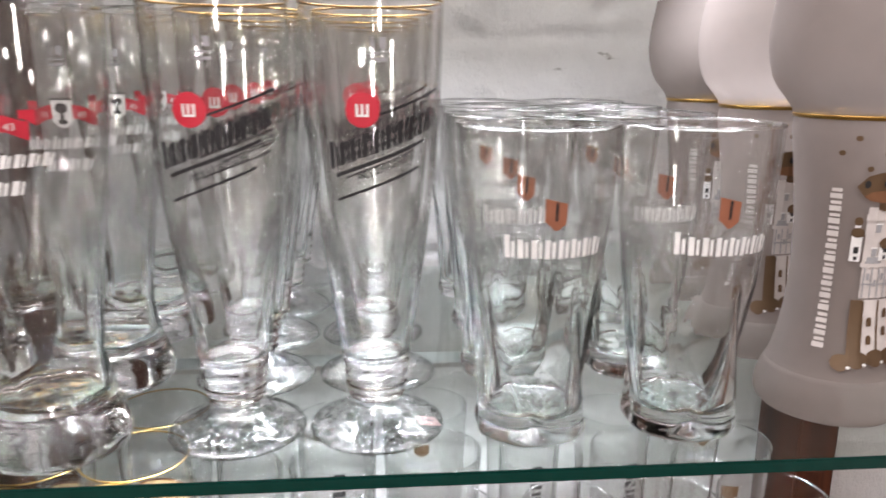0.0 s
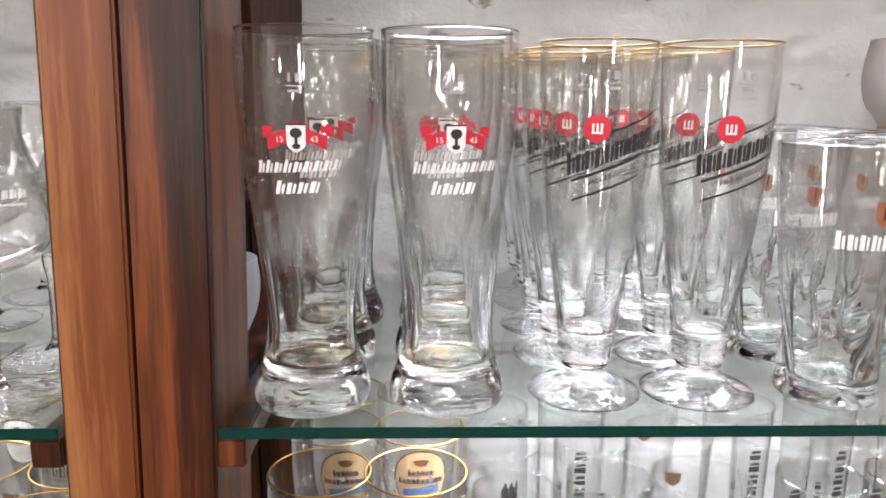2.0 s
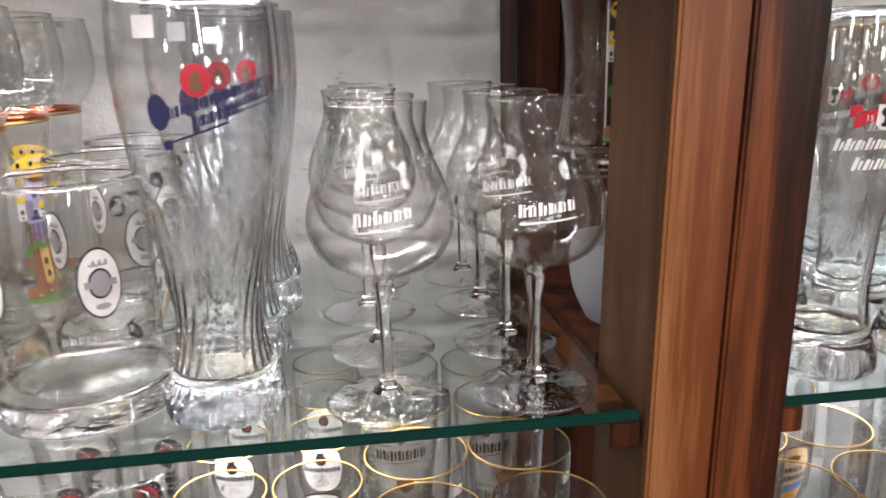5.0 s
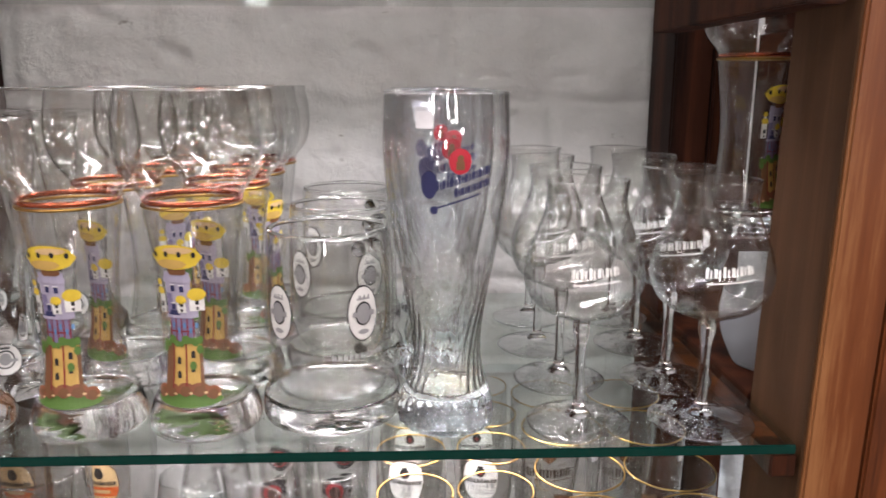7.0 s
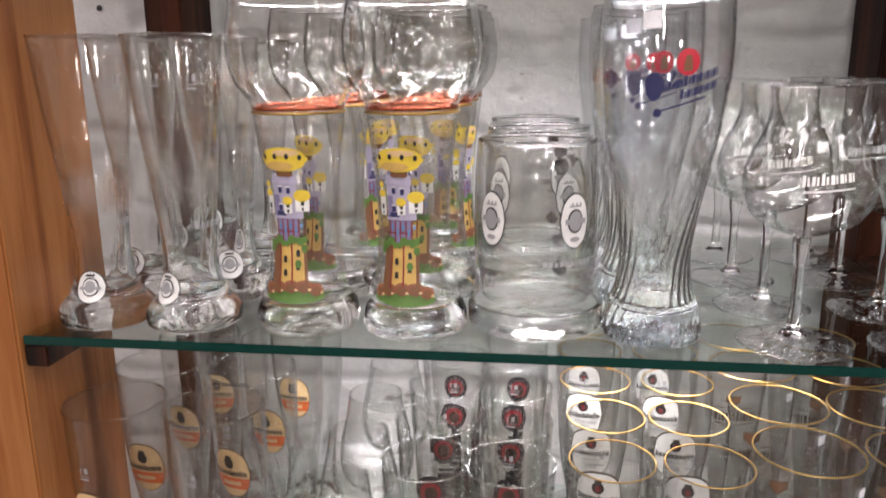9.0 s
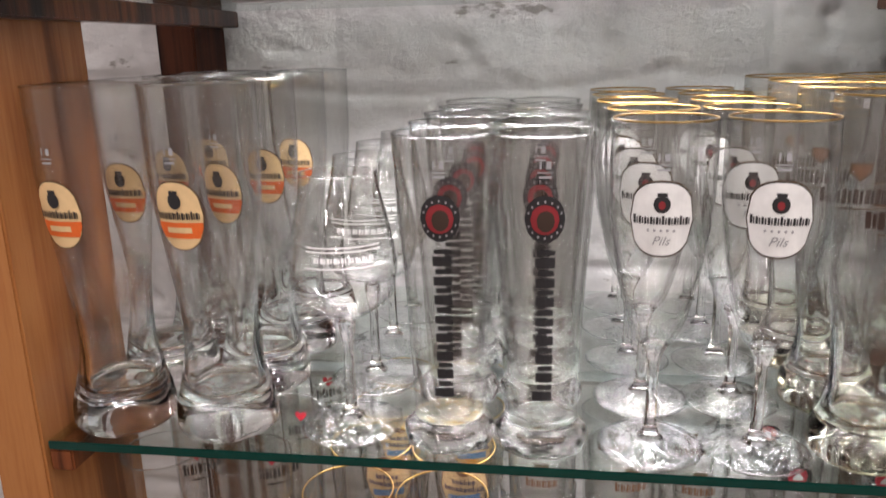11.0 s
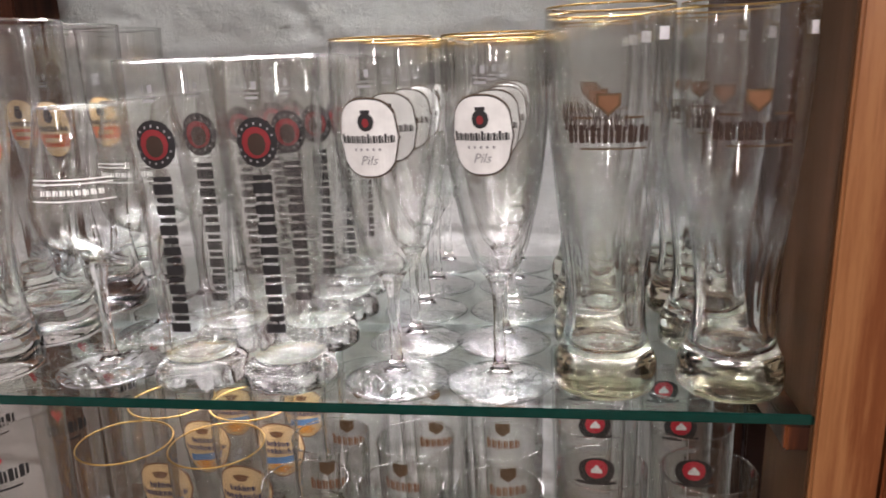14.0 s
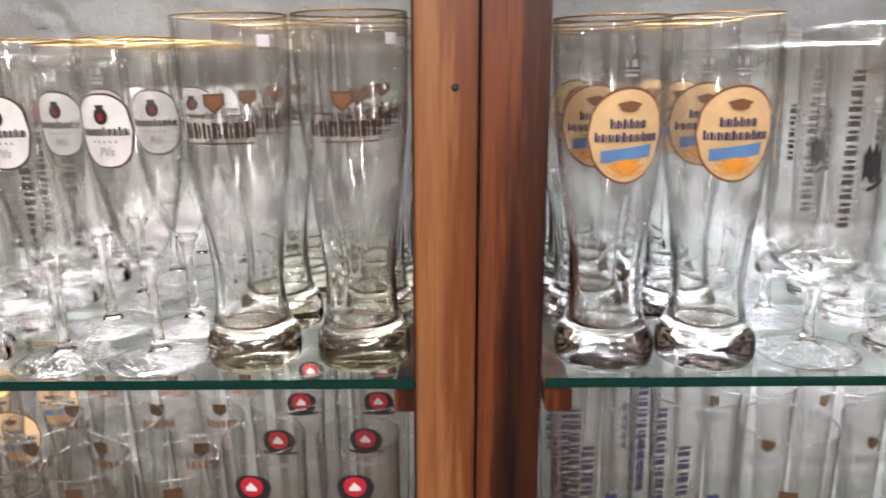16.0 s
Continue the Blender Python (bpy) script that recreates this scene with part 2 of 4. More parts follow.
def curve(points):
    """Radius as a smooth function of height through (height, radius) pairs."""
    def r(z):
        p = points
        if z <= p[0][0]:
            return p[0][1]
        for i in range(len(p) - 1):
            if z <= p[i + 1][0]:
                (z0, a), (z1, b) = p[i], p[i + 1]
                s = (b - a) / (z1 - z0)
                ma = s if i == 0 else ((b - p[i - 1][1]) / (z1 - p[i - 1][0]))
                mb = s if i + 2 >= len(p) else ((p[i + 2][1] - a) / (p[i + 2][0] - z0))
                h, u = z1 - z0, (z - z0) / (z1 - z0)
                return (a * (2 * u**3 - 3 * u**2 + 1) + ma * h * (u**3 - 2 * u**2 + u)
                        + b * (-2 * u**3 + 3 * u**2) + mb * h * (u**3 - u**2))
        return p[-1][1]
    return r


def lathe(name, profile, mat, seg=40, mod=None):
    """Turns (radius, height) pairs round the z axis; mod(angle, z) scales the radius."""
    verts, faces, rows = [], [], []
    for r, z in profile:
        if r < 1e-6:
            rows.append([len(verts)])
            verts.append((0, 0, z))
        else:
            rows.append(range(len(verts), len(verts) + seg))
            for i in range(seg):
                a = tau * i / seg
                q = r * (mod(a, z) if mod else 1)
                verts.append((q * cos(a), q * sin(a), z))
    for p, q in zip(rows, rows[1:]):
        for i in range(seg):
            j = (i + 1) % seg
            if len(p) == 1 and len(q) == 1:
                continue
            if len(p) == 1:
                faces.append((p[0], q[j], q[i]))
            elif len(q) == 1:
                faces.append((p[i], p[j], q[0]))
            else:
                faces.append((p[i], p[j], q[j], q[i]))
    return mesh_from(name, verts, faces, [mat])


def shell(r, z0, z1, wall=0.0018, n=22, floor=True):
    """A vessel's wall, thicker towards its floor and thin at the lip."""
    zs = [z0 + (z1 - z0) * i / n for i in range(n + 1)]
    w = lambda z: wall * (0.45 + 1.5 * max(0, 1 - (z - z0) / (0.55 * (z1 - z0)))**1.5)
    zs[-1:] = [z1 - 0.0030, z1 - 0.0008, z1]
    out = [(r(z), z) for z in zs]
    inn = [(max(r(z) - w(z), 0.001), z) for z in zs if z > z0 + wall]
    e = w(z1)
    lip = [(r(z1) - e * 0.2, z1 + e * 0.35), (r(z1) - e * 0.5, z1 + e * 0.5), (r(z1) - e * 0.8, z1 + e * 0.35)]
    prof = out + lip + inn[::-1]
    return prof + ([(max(r(z0) - w(z0) * 1.4, 0.001), z0 + wall * 0.7), (0, z0 + wall * 0.6)] if floor else [])


def solid(r, z0, z1, n=10, dome=0.0):
    zs = [z0 + (z1 - z0) * i / n for i in range(n + 1)]
    e = min(0.0025, (z1 - z0) * 0.3)
    prof = [(0, z0 + 0.002), (max(r(z0) - 2.2 * e, 0.0005), z0), (r(z0) - 0.6 * e, z0 + 0.0002)]
    prof += [(r(z), z) for z in zs if z > z0 + e * 0.5]
    return prof + [(max(r(z1) - 0.003, 0.0005), z1 + 0.0002), (0, z1 - dome)]


def ring(name, radius, z, thick, mat, seg=48, tall=None):
    tall = tall or thick
    prof = [(radius + thick * cos(a), z + tall * sin(a)) for a in [tau * i / 8 for i in range(9)]]
    return lathe(name, prof, mat, seg)


class Print:
    """Flat shapes wrapped round a glass of radius r(z); u runs round the glass, v up it."""

    def __init__(self, r, z, turn=0.0):
        self.r, self.z, self.turn, self.sets, self.lift = r, z, turn, {}, 0

    def strip(self, key, mat, u0, u1, top, bot, layer=0, nu=10, nv=4, warp=None):
        verts, faces, _ = self.sets.setdefault(key, ([], [], mat))
        base = len(verts)
        for i in range(nu + 1):
            u = u0 + (u1 - u0) * i / nu
            for j in range(nv + 1):
                v = bot(u) + (top(u) - bot(u)) * j / nv
                a, b = warp(u, v) if warp else (u, v)
                verts.append(self.wrap(a, b, layer))
        for i in range(nu):
            for j in range(nv):
                k = base + i * (nv + 1) + j
                faces.append((k, k + nv + 1, k + nv + 2, k + 1))

    def wrap(self, u, v, layer=0):
        z = self.z + v
        r = self.r(z)
        a = -pi / 2 + self.turn + u / max(self.r(self.z), 0.02)
        q = r + 0.0006 + 0.0004 * layer
        return (q * cos(a), q * sin(a), z)

    def box(self, key, mat, u, v, w, h, layer=0, warp=None, nu=None):
        nu = nu or max(1, round(w / 0.005))
        self.strip(key, mat, u - w / 2, u + w / 2, lambda x: v + h / 2, lambda x: v - h / 2, layer, nu, max(1, round(h / 0.008)), warp)

    def oval(self, key, mat, u, v, a, b, layer=0, power=2.0, nu=16):
        f = lambda x: b * max(0.0, 1 - min(1.0, abs((x - u) / a))**power)**(1 / power)
        self.strip(key, mat, u - a, u + a, lambda x: v + f(x), lambda x: v - f(x), layer, nu, 4)

    def blocks(self, key, mat, u, v, n, w, h, layer=0, tall=(), warp=None, gap=0.28, seed=1):
        """A row of plain upright bars of uneven weight in place of lettering."""
        rnd = random.Random(seed)
        pitch = w / n
        for i in range(n):
            hh = h * (1.20 if i in tall else 1)
            x, b = u - w / 2 + pitch * (i + 0.5), pitch * (1 - gap)
            thick = b * rnd.uniform(0.46, 0.60)
            self.box(key, mat, x - b / 2 + thick / 2, v + (hh - h) / 2, thick, hh, layer, warp, 1)
            self.box(key, mat, x + b / 2 - (b - thick) * 0.32, v - 0.04 * h, (b - thick) * 0.64, h * rnd.uniform(0.80, 0.92), layer, warp, 1)

    def words(self, key, mat, text, u, v, h, layer=0, shear=0.0, slope=0.0):
        cu = bpy.data.curves.new("words", "FONT")
        cu.body, cu.size, cu.align_x, cu.align_y, cu.shear, cu.resolution_u = text, h * 1.4, "CENTER", "CENTER", shear, 2
        ob = bpy.data.objects.new("words", cu)
        me = ob.to_mesh()
        verts, faces, _ = self.sets.setdefault(key, ([], [], mat))
        base = len(verts)
        verts.extend(self.wrap(u + q.co.x, v + q.co.y + slope * (u + q.co.x), layer) for q in me.vertices)
        faces.extend(tuple(base + i for i in p.vertices) for p in me.polygons)
        ob.to_mesh_clear()
        bpy.data.objects.remove(ob)
        bpy.data.curves.remove(cu)

    def put(self, thing, labels=None):
        """Each colour or figure becomes a part; what is printed on a badge belongs to the badge."""
        main = next((k for k in ("badge_edge", "seal_edge", "crest", "tower_shaft") if k in self.sets), None)
        loose = {main, "fill_mark", "price_tag"} | ({"lettering"} if main in ("crest", "seal_edge") else set())
        owner = thing
        for key in sorted(self.sets, key=lambda k: k != main):
            verts, faces, mat = self.sets[key]
            nm = key.split("#")[0]
            ob = part(nm, mesh_from(nm, verts, faces, [mat], smooth=False), thing if nm in loose else owner, (labels or {}).get(nm, ""))
            if key == main:
                owner = ob


def slant(k, u0=0.0):
    return lambda u, v: (u, v + k * (u - u0))


def upright_turn(u, v):
    return (-v, u)


def box_mesh(name, x0, x1, y0, y1, z0, z1, mat, bevel=0.0015):
    bm = bmesh.new()
    bmesh.ops.create_cube(bm, size=1, matrix=Matrix.Translation(((x0 + x1) / 2, (y0 + y1) / 2, (z0 + z1) / 2))
                          @ Matrix.Diagonal((x1 - x0, y1 - y0, z1 - z0, 1)))
    if bevel:
        bmesh.ops.bevel(bm, geom=bm.edges[:], offset=bevel, segments=2, affect="EDGES")
    me = bpy.data.meshes.new(name)
    bm.to_mesh(me)
    bm.free()
    me.materials.append(mat)
    return me


def fill_marks(p, v, u=0.0):
    p.box("fill_mark", GREY, u, v, 0.010, 0.0007)
    p.box("fill_mark", GREY, u - 0.003, v + 0.005, 0.0012, 0.005)
    p.box("fill_mark", GREY, u + 0.002, v + 0.005, 0.0030, 0.005)
    p.box("fill_mark", GREY, u, v - 0.003, 0.008, 0.0016)


def thing(name, label, category, group):
    return tagged(new(name), label, category, group)

# ---- the place ----


def limewashed_wall(name, x0, x1, z0, z1, y):
    """A painted rough brick wall: courses, joints, dabs and chips as relief, finest behind the shelves."""
    xs = [x0, -1.4] + [-1.0 + 0.006 * i for i in range(334)] + [1.4, x1]
    zs = [z0, 0.4] + [0.66 + 0.006 * i for i in range(200)] + [2.3, z1]
    nx, nz = len(xs) - 1, len(zs) - 1
    verts, faces = [], []
    for z in zs:
        for x in xs:
            wob = noise.noise((x * 5, z * 9, 1.3)) * 0.016
            course = (z + wob) / 0.118
            row = math.floor(course)
            fz = abs(course - row - 0.5) * 2
            col = (x + noise.noise((x * 5, z * 5, 7)) * 0.02) / 0.27 + 0.5 * (row % 2)
            fx = abs(col - math.floor(col) - 0.5) * 2
            joint = max(0.0, (fz - 0.80) / 0.20, (fx - 0.92) / 0.08 * 0.7)
            keep = 0.35 + 0.65 * max(0.0, min(1.0, 0.5 + 1.6 * noise.noise((x * 3, z * 6, 21))))
            lump = noise.noise((x * 11, z * 17, row * 2.7)) * 0.007 + noise.noise((x * 34, z * 55, 3)) * 0.0030
            chip = max(0.0, noise.noise((x * 19, z * 30, 9)) - 0.38) * 0.045
            verts.append((x, y + min(1, joint) * 0.011 * keep + lump + chip, z))
    w = nx + 1
    for j in range(nz):
        for i in range(nx):
            a = j * w + i
            faces.append((a, a + 1, a + w + 1, a + w))
    n0 = len(verts)
    verts += [(x0, y + 0.2, z0), (x1, y + 0.2, z0), (x1, y + 0.2, z1), (x0, y + 0.2, z1)]
    faces.append((n0 + 3, n0 + 2, n0 + 1, n0))
    return tagged(new(name, mesh_from(name, verts, faces, [PAINT])), "white limewashed rough brick wall behind the shelves", "wall", kind="structure")


limewashed_wall("wall_north", -1.9, 1.9, 0.0, 2.7, WALL_Y)
hole = lathe("nail_hole", [(0, 0.0010), (0.0030, 0.0010), (0.0040, 0.0), (0, -0.0060)], BLACK, 12)
part("nail_hole", hole, bpy.data.objects["wall_north"], "small dark hole in the limewash").matrix_basis = pose(-0.975, WALL_Y - 0.004, 1.700, 90, 0, 0)
for nm, b, mt, lab in (("floor", (-1.9, 1.9, -3.0, 0.66, -0.1, 0.0), FLOOR, "brown floor of the shop"),
                       ("ceiling", (-1.9, 1.9, -3.0, 0.66, 2.7, 2.8), ROOM, "plain warm-toned ceiling"),
                       ("wall_south", (-1.9, 1.9, -3.1, -3.0, 0.0, 2.7), ROOM, "plain warm-toned room wall"),
                       ("wall_west", (-2.0, -1.9, -3.0, 0.66, 0.0, 2.7), ROOM, "plain warm-toned room wall"),
                       ("wall_east", (1.9, 2.0, -3.0, 0.66, 0.0, 2.7), ROOM, "plain warm-toned room wall")):
    tagged(new(nm, box_mesh(nm, *b, mt, 0)), lab, nm.split("_")[0], kind="structure")


def timber_rack(name, posts, label, depth=0.094):
    """A timber frame: posts at the front and the back with bearers under the shelves."""
    t = tagged(new(name), label, "rack", "timber racks")
    for x0, x1, inner, front, back, side in posts:
        post = part("front_post", box_mesh("front_post", x0, x1, -0.004, 0.135 if x0 < -0.5 else 0.094, 0.02, 2.2, front, 0.002), t)
        if abs(x0) < 0.1:
            post.matrix_basis = pose(-0.0255, 0, 0, 0, 1.2, 0)   # the middle posts lean a little
        # thin sheet added on the inner face; its dark colour stands for shade
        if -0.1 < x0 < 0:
            dark_sheet = part("side_lining", box_mesh("side_lining", x0 - 0.0022, x0 - 0.0002, 0.000, 0.0935, 0.03, 2.19, SIDE_SHADE, 0.0004), t, "inner post face, its shade put into plain dark brown")
            dark_sheet.matrix_basis = pose(-0.0255, 0, 0, 0, 1.2, 0)
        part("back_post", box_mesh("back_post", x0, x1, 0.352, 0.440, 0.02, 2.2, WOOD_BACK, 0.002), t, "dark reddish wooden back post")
        a, b = (inner - 0.021, inner) if side < 0 else (inner, inner + 0.021)
        for z in (Z_UP, Z_LOW, Z_BOT):
            part("bearer", box_mesh("bearer", a, b, 0.001, 0.436, z - 0.008 - 0.020, z - 0.0085, back, 0.0015), t)
        a, b = (inner - 0.030, inner) if side < 0 else (inner, inner + 0.030)
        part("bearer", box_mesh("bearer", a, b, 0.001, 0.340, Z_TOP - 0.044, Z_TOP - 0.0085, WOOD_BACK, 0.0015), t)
    if posts[0][0] > 0:
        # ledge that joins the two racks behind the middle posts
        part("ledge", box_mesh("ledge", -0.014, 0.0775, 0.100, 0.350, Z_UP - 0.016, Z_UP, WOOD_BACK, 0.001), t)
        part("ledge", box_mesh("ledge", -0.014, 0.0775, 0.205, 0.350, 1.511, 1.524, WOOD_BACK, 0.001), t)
        # board and panel added to keep the gap behind the posts dark
        part("back_board", box_mesh("back_board", 0.0292, 0.0768, 0.400, 0.430, 0.02, 2.199, WOOD_BACK, 0.001), t, "dark narrow board added to darken the gap behind the middle posts")
        part("side_panel", box_mesh("side_panel", 0.0800, 0.0870, 0.130, 0.3515, 1.511, 1.7305, WOOD_BACK, 0.001), t, "dark panel added beside the ledge to darken the gap")
    x0, x1 = posts[0][0], posts[1][1]
    part("top_board", box_mesh("top_board", x0, x1, -0.004, 0.440, 2.2, 2.222, posts[0][3], 0.002), t)
    part("plinth", box_mesh("plinth", x0, x1, 0.01, 0.43, 0.0, 0.02, posts[0][3], 0.001), t)
    return t


frame_a = timber_rack("timber_rack", ((-0.860, -0.813, -0.812, WOOD_PINE, WOOD_DARK, 1), (-0.016, 0.0285, -0.017, WOOD_LIGHT, WOOD_DARK, -1)),
                        "orange-brown varnished timber shelf frame against the wall")
frame_b = timber_rack("timber_rack", ((0.0310, 0.0790, 0.0790, WOOD_DARK, WOOD_DARK, 1), (0.869, 0.914, 0.868, WOOD_LIGHT, WOOD_DARK, -1)),
                        "dark red-brown varnished timber shelf frame against the wall")
for x, z, r in ((0.0135, 1.256, 0.0022),):
    me = lathe("knot", [(0, 0.0004), (r, 0.0004), (r * 1.3, 0.0), (0, -0.001)], BROWN, 12)
    me.materials[0] = BLACK
    k = part("nail_hole", me, frame_a, "small dark nail hole")
    k.matrix_basis = pose(x, -0.0042, z, 90, 0, 0)


def glass_shelf(z, x0, x1):
    t = tagged(new("glass_shelf"), "clear glass shelf with a green cut edge, resting on wooden bearers", "shelf", "glass shelves")
    part("pane", box_mesh("pane", x0, x1, 0.0025, 0.438, z - 0.008, z - 0.0002, SHELF, 0), t)
    part("front_edge", box_mesh("front_edge", x0, x1, 0.0, 0.0022, z - 0.008, z - 0.0002, SHELF_EDGE, 0.0008), t, "polished dark green cut edge")
    return t


for z in (Z_TOP, Z_UP, Z_LOW, Z_BOT):
    glass_shelf(z, BAY_A[0] + 0.001, BAY_A[1] - 0.001)
    glass_shelf(z, BAY_B[0] + 0.001, BAY_B[1] - 0.001)

# housings for the added fill lights under the shelves
for x0, x1 in (BAY_A, BAY_B):
    for z in (Z_TOP, Z_UP, Z_LOW):
        t = tagged(new("shelf_lamp"), "slim metal housing of an added fill light under the glass shelf", "lamp", "shelf lamps")
        part("housing", box_mesh("housing", (x0 + x1) / 2 - 0.275, (x0 + x1) / 2 + 0.275, 0.178, 0.202, z - 0.0125, z - 0.0085, LAMP_METAL, 0.0005), t)

# ---- the glasses ----


def rows(proto, xs, y0, dy, count, z, seed=0, turn=6.0, first=0.0, skip=(), size=1.0, turns=None):
    """Copies of a glass in columns at xs, count deep; the first one is the prototype itself."""
    rnd, used = random.Random(seed), False
    for c, x in enumerate(xs):
        for k in range(count):
            if (c, k) in skip:
                continue
            m = pose(x + rnd.uniform(-0.002, 0.002) * min(k, 2), y0 + dy * k + rnd.uniform(-0.002, 0.002) * min(k, 1), z,
                     0, 0, (turns or {}).get((c, k), first + rnd.uniform(-turn, turn)))
            if used:
                copy_thing(proto, m)
            else:
                proto.matrix_basis, used = m @ Matrix.Diagonal((size, size, size, 1)), True


def weizen(label, group, r, zb, h, mat=GLASS_TALL, base=SOLID, mod=None, seg=48, lip=True, wall=0.0026):
    t = thing("beer_glass", label, "beer glass", group)
    part("bowl", lathe("bowl", shell(r, zb, h, wall, 34), mat, seg, mod), t)
    part("base", lathe("base", solid(r, 0, zb - 0.0006, 12), base, seg, mod), t, "thick solid glass base")
    if lip:
        part("rim", ring("rim", r(h) - 0.0005, h + 0.0006, 0.0009, SOLID), t, "rounded glass lip")
    return t


def crest_weizen():
    r = curve(((0, 0.0385), (0.005, 0.0405), (0.016, 0.0392), (0.030, 0.0342), (0.050, 0.0306), (0.078, 0.0308), (0.11, 0.0340), (0.165, 0.0410), (0.205, 0.0450), (0.251, 0.0446)))
    flute = lambda a, z: 1 + 0.050 * max(0, 1 - abs(z - 0.085) / 0.070) * cos(8 * a + z * 22)
    t = weizen("tall wheat beer glass with red ribbon crest and white lettering", "crest wheat beer glasses", r, 0.030, 0.251, mod=flute, seg=72)
    p = Print(r, 0.186)
    for s in (-1, 1):
        p.strip("ribbon", RED, 0.0055 * s, 0.0185 * s, lambda u: 0.0025 + 0.0016 * sin(abs(u) * 260), lambda u: -0.0062 + 0.0022 * sin(abs(u) * 240), 1, 8, 2)
        p.strip("ribbon", RED, 0.0145 * s, 0.0215 * s, lambda u: 0.0062, lambda u: 0.0005 + 0.0016 * sin(abs(u) * 500), 0, 5, 2)
    p.strip("crest", WHITE, -0.0056, 0.0056, lambda u: 0.0068, lambda u: -0.0095 + 130 * u * u, 2, 8, 3)
    p.oval("emblem", BLACK, 0, 0.0022, 0.0036, 0.0030, 3, nu=8)
    p.box("emblem", BLACK, 0, -0.0022, 0.0018, 0.0060, 3)
    p.oval("emblem", BLACK, 0, -0.0058, 0.0026, 0.0016, 3, nu=8)
    p.box("emblem", BLACK, 0, 0.0074, 0.0116, 0.0008, 3)
    p.words("year", WHITE, "15", -0.0100, -0.0018, 0.0036, 3)
    p.words("year", WHITE, "43", 0.0105, -0.0018, 0.0036, 3)
    lean = lambda u, v: (u + 0.3 * (v + 0.025), v + 0.04 * u)
    p.blocks("lettering", WHITE, -0.002, -0.0185, 9, 0.058, 0.0066, 0, (0, 1, 3), lean, 0.22, 3)
    p.blocks("lettering", WHITE, 0.001, -0.0318, 4, 0.031, 0.0072, 0, (0,), lean, 0.22, 4)
    fill_marks(p, 0.030)
    p.put(t, {"ribbon": "red ribbon print", "lettering": "white printed lettering", "emblem": "black emblem on the crest"})
    return t


def pils_tulip():
    """Slim footed pils glass with slanting black lettering and a gold rim."""
    r = curve(((0.020, 0.0155), (0.026, 0.0175), (0.050, 0.0205), (0.085, 0.0255), (0.135, 0.0325), (0.19, 0.0372), (0.246, 0.0392)))
    f = curve(((0, 0.0400), (0.003, 0.0405), (0.006, 0.0360), (0.012, 0.0225), (0.019, 0.0150)))
    t = thing("pils_glass", "slim footed pils glass with slanted black lettering and gold rim", "beer glass", "black-lettered pils glasses")
    lens = lambda a, z: 1 + 0.034 * max(0, 1 - z / 0.15) * sin(z * 900)
    part("bowl", lathe("bowl", shell(r, 0.047, 0.246, 0.0020, 60), GLASS_TALL, 44, lens), t)
    part("stem", lathe("stem", solid(r, 0.0195, 0.0464, 28), SOLID, 40, lens), t, "ribbed solid glass stem")
    part("foot", lathe("foot", solid(f, 0, 0.0190, 10), FOOT, 44), t)
    part("rim", ring("rim", 0.0385, 0.2465, 0.0007, GOLD), t, "thin gold rim")
    p = Print(r, 0.1755)
    k = slant(0.36)
    p.blocks("lettering", BLACK, 0.003, 0.0005, 10, 0.060, 0.0118, 1, (0,), k, 0.10, 14)
    p.box("lettering", BLACK, 0.001, -0.0095, 0.050, 0.0020, 0, k)
    p.box("lettering", BLACK, 0.000, -0.0225, 0.048, 0.0015, 0, k)
    p.box("lettering", BLACK, 0.018, 0.0135, 0.036, 0.0013, 0, k)
    p.words("small_words", BLACK, "PILS LEGENDE", 0.004, -0.0150, 0.0036, 0, slope=0.36)
    p.oval("seal", RED, -0.008, 0.0160, 0.0084, 0.0088, 2)
    p.box("seal_mark", WHITE, -0.0105, 0.0160, 0.0012, 0.0062, 3)
    p.box("seal_mark", WHITE, -0.0080, 0.0160, 0.0012, 0.0062, 3)
    p.box("seal_mark", WHITE, -0.0055, 0.0160, 0.0012, 0.0062, 3)
    p.box("seal_mark", WHITE, -0.0080, 0.0132, 0.0062, 0.0012, 3)
    fill_marks(p, 0.044)
    p.put(t, {"seal": "round red seal print", "lettering": "slanted black lettering"})
    return t


def stout_tumbler():
    r = curve(((0, 0.0325), (0.004, 0.0348), (0.012, 0.0345), (0.05, 0.0350), (0.10, 0.0392), (0.15, 0.0440), (0.182, 0.0458)))

    def arcs(a, z):
        k = max(0.0, 1 - z / 0.125) * min(1.0, z / 0.012)
        return 1 - 0.24 * k**0.7 * (0.5 + 0.5 * cos(4 * (a + 10 * z)))**3
    t = weizen("conical stout tumbler with white lettering and copper harp print", "stout tumblers", r, 0.012, 0.182, mod=arcs, seg=72, lip=False, wall=0.0042)
    p = Print(r, 0.140)
    p.blocks("lettering", WHITE, 0.002, -0.0200, 8, 0.060, 0.0105, 0, (0,), None, 0.22, 7)
    p.strip("harp", ROSE, -0.0055, 0.0060, lambda u: 0.0075 - 0.25 * (u + 0.0055), lambda u: -0.0105 + 0.9 * abs(u - 0.001), 0, 6, 3)
    p.box("harp_string", BLACK, 0.0005, 0.0005, 0.0014, 0.010, 1)
    p.put(t, {"harp": "copper-coloured harp shape", "lettering": "white printed lettering"})
    part("rim", ring("rim", 0.0453, 0.1826, 0.0010, SOLID), t)
    return t


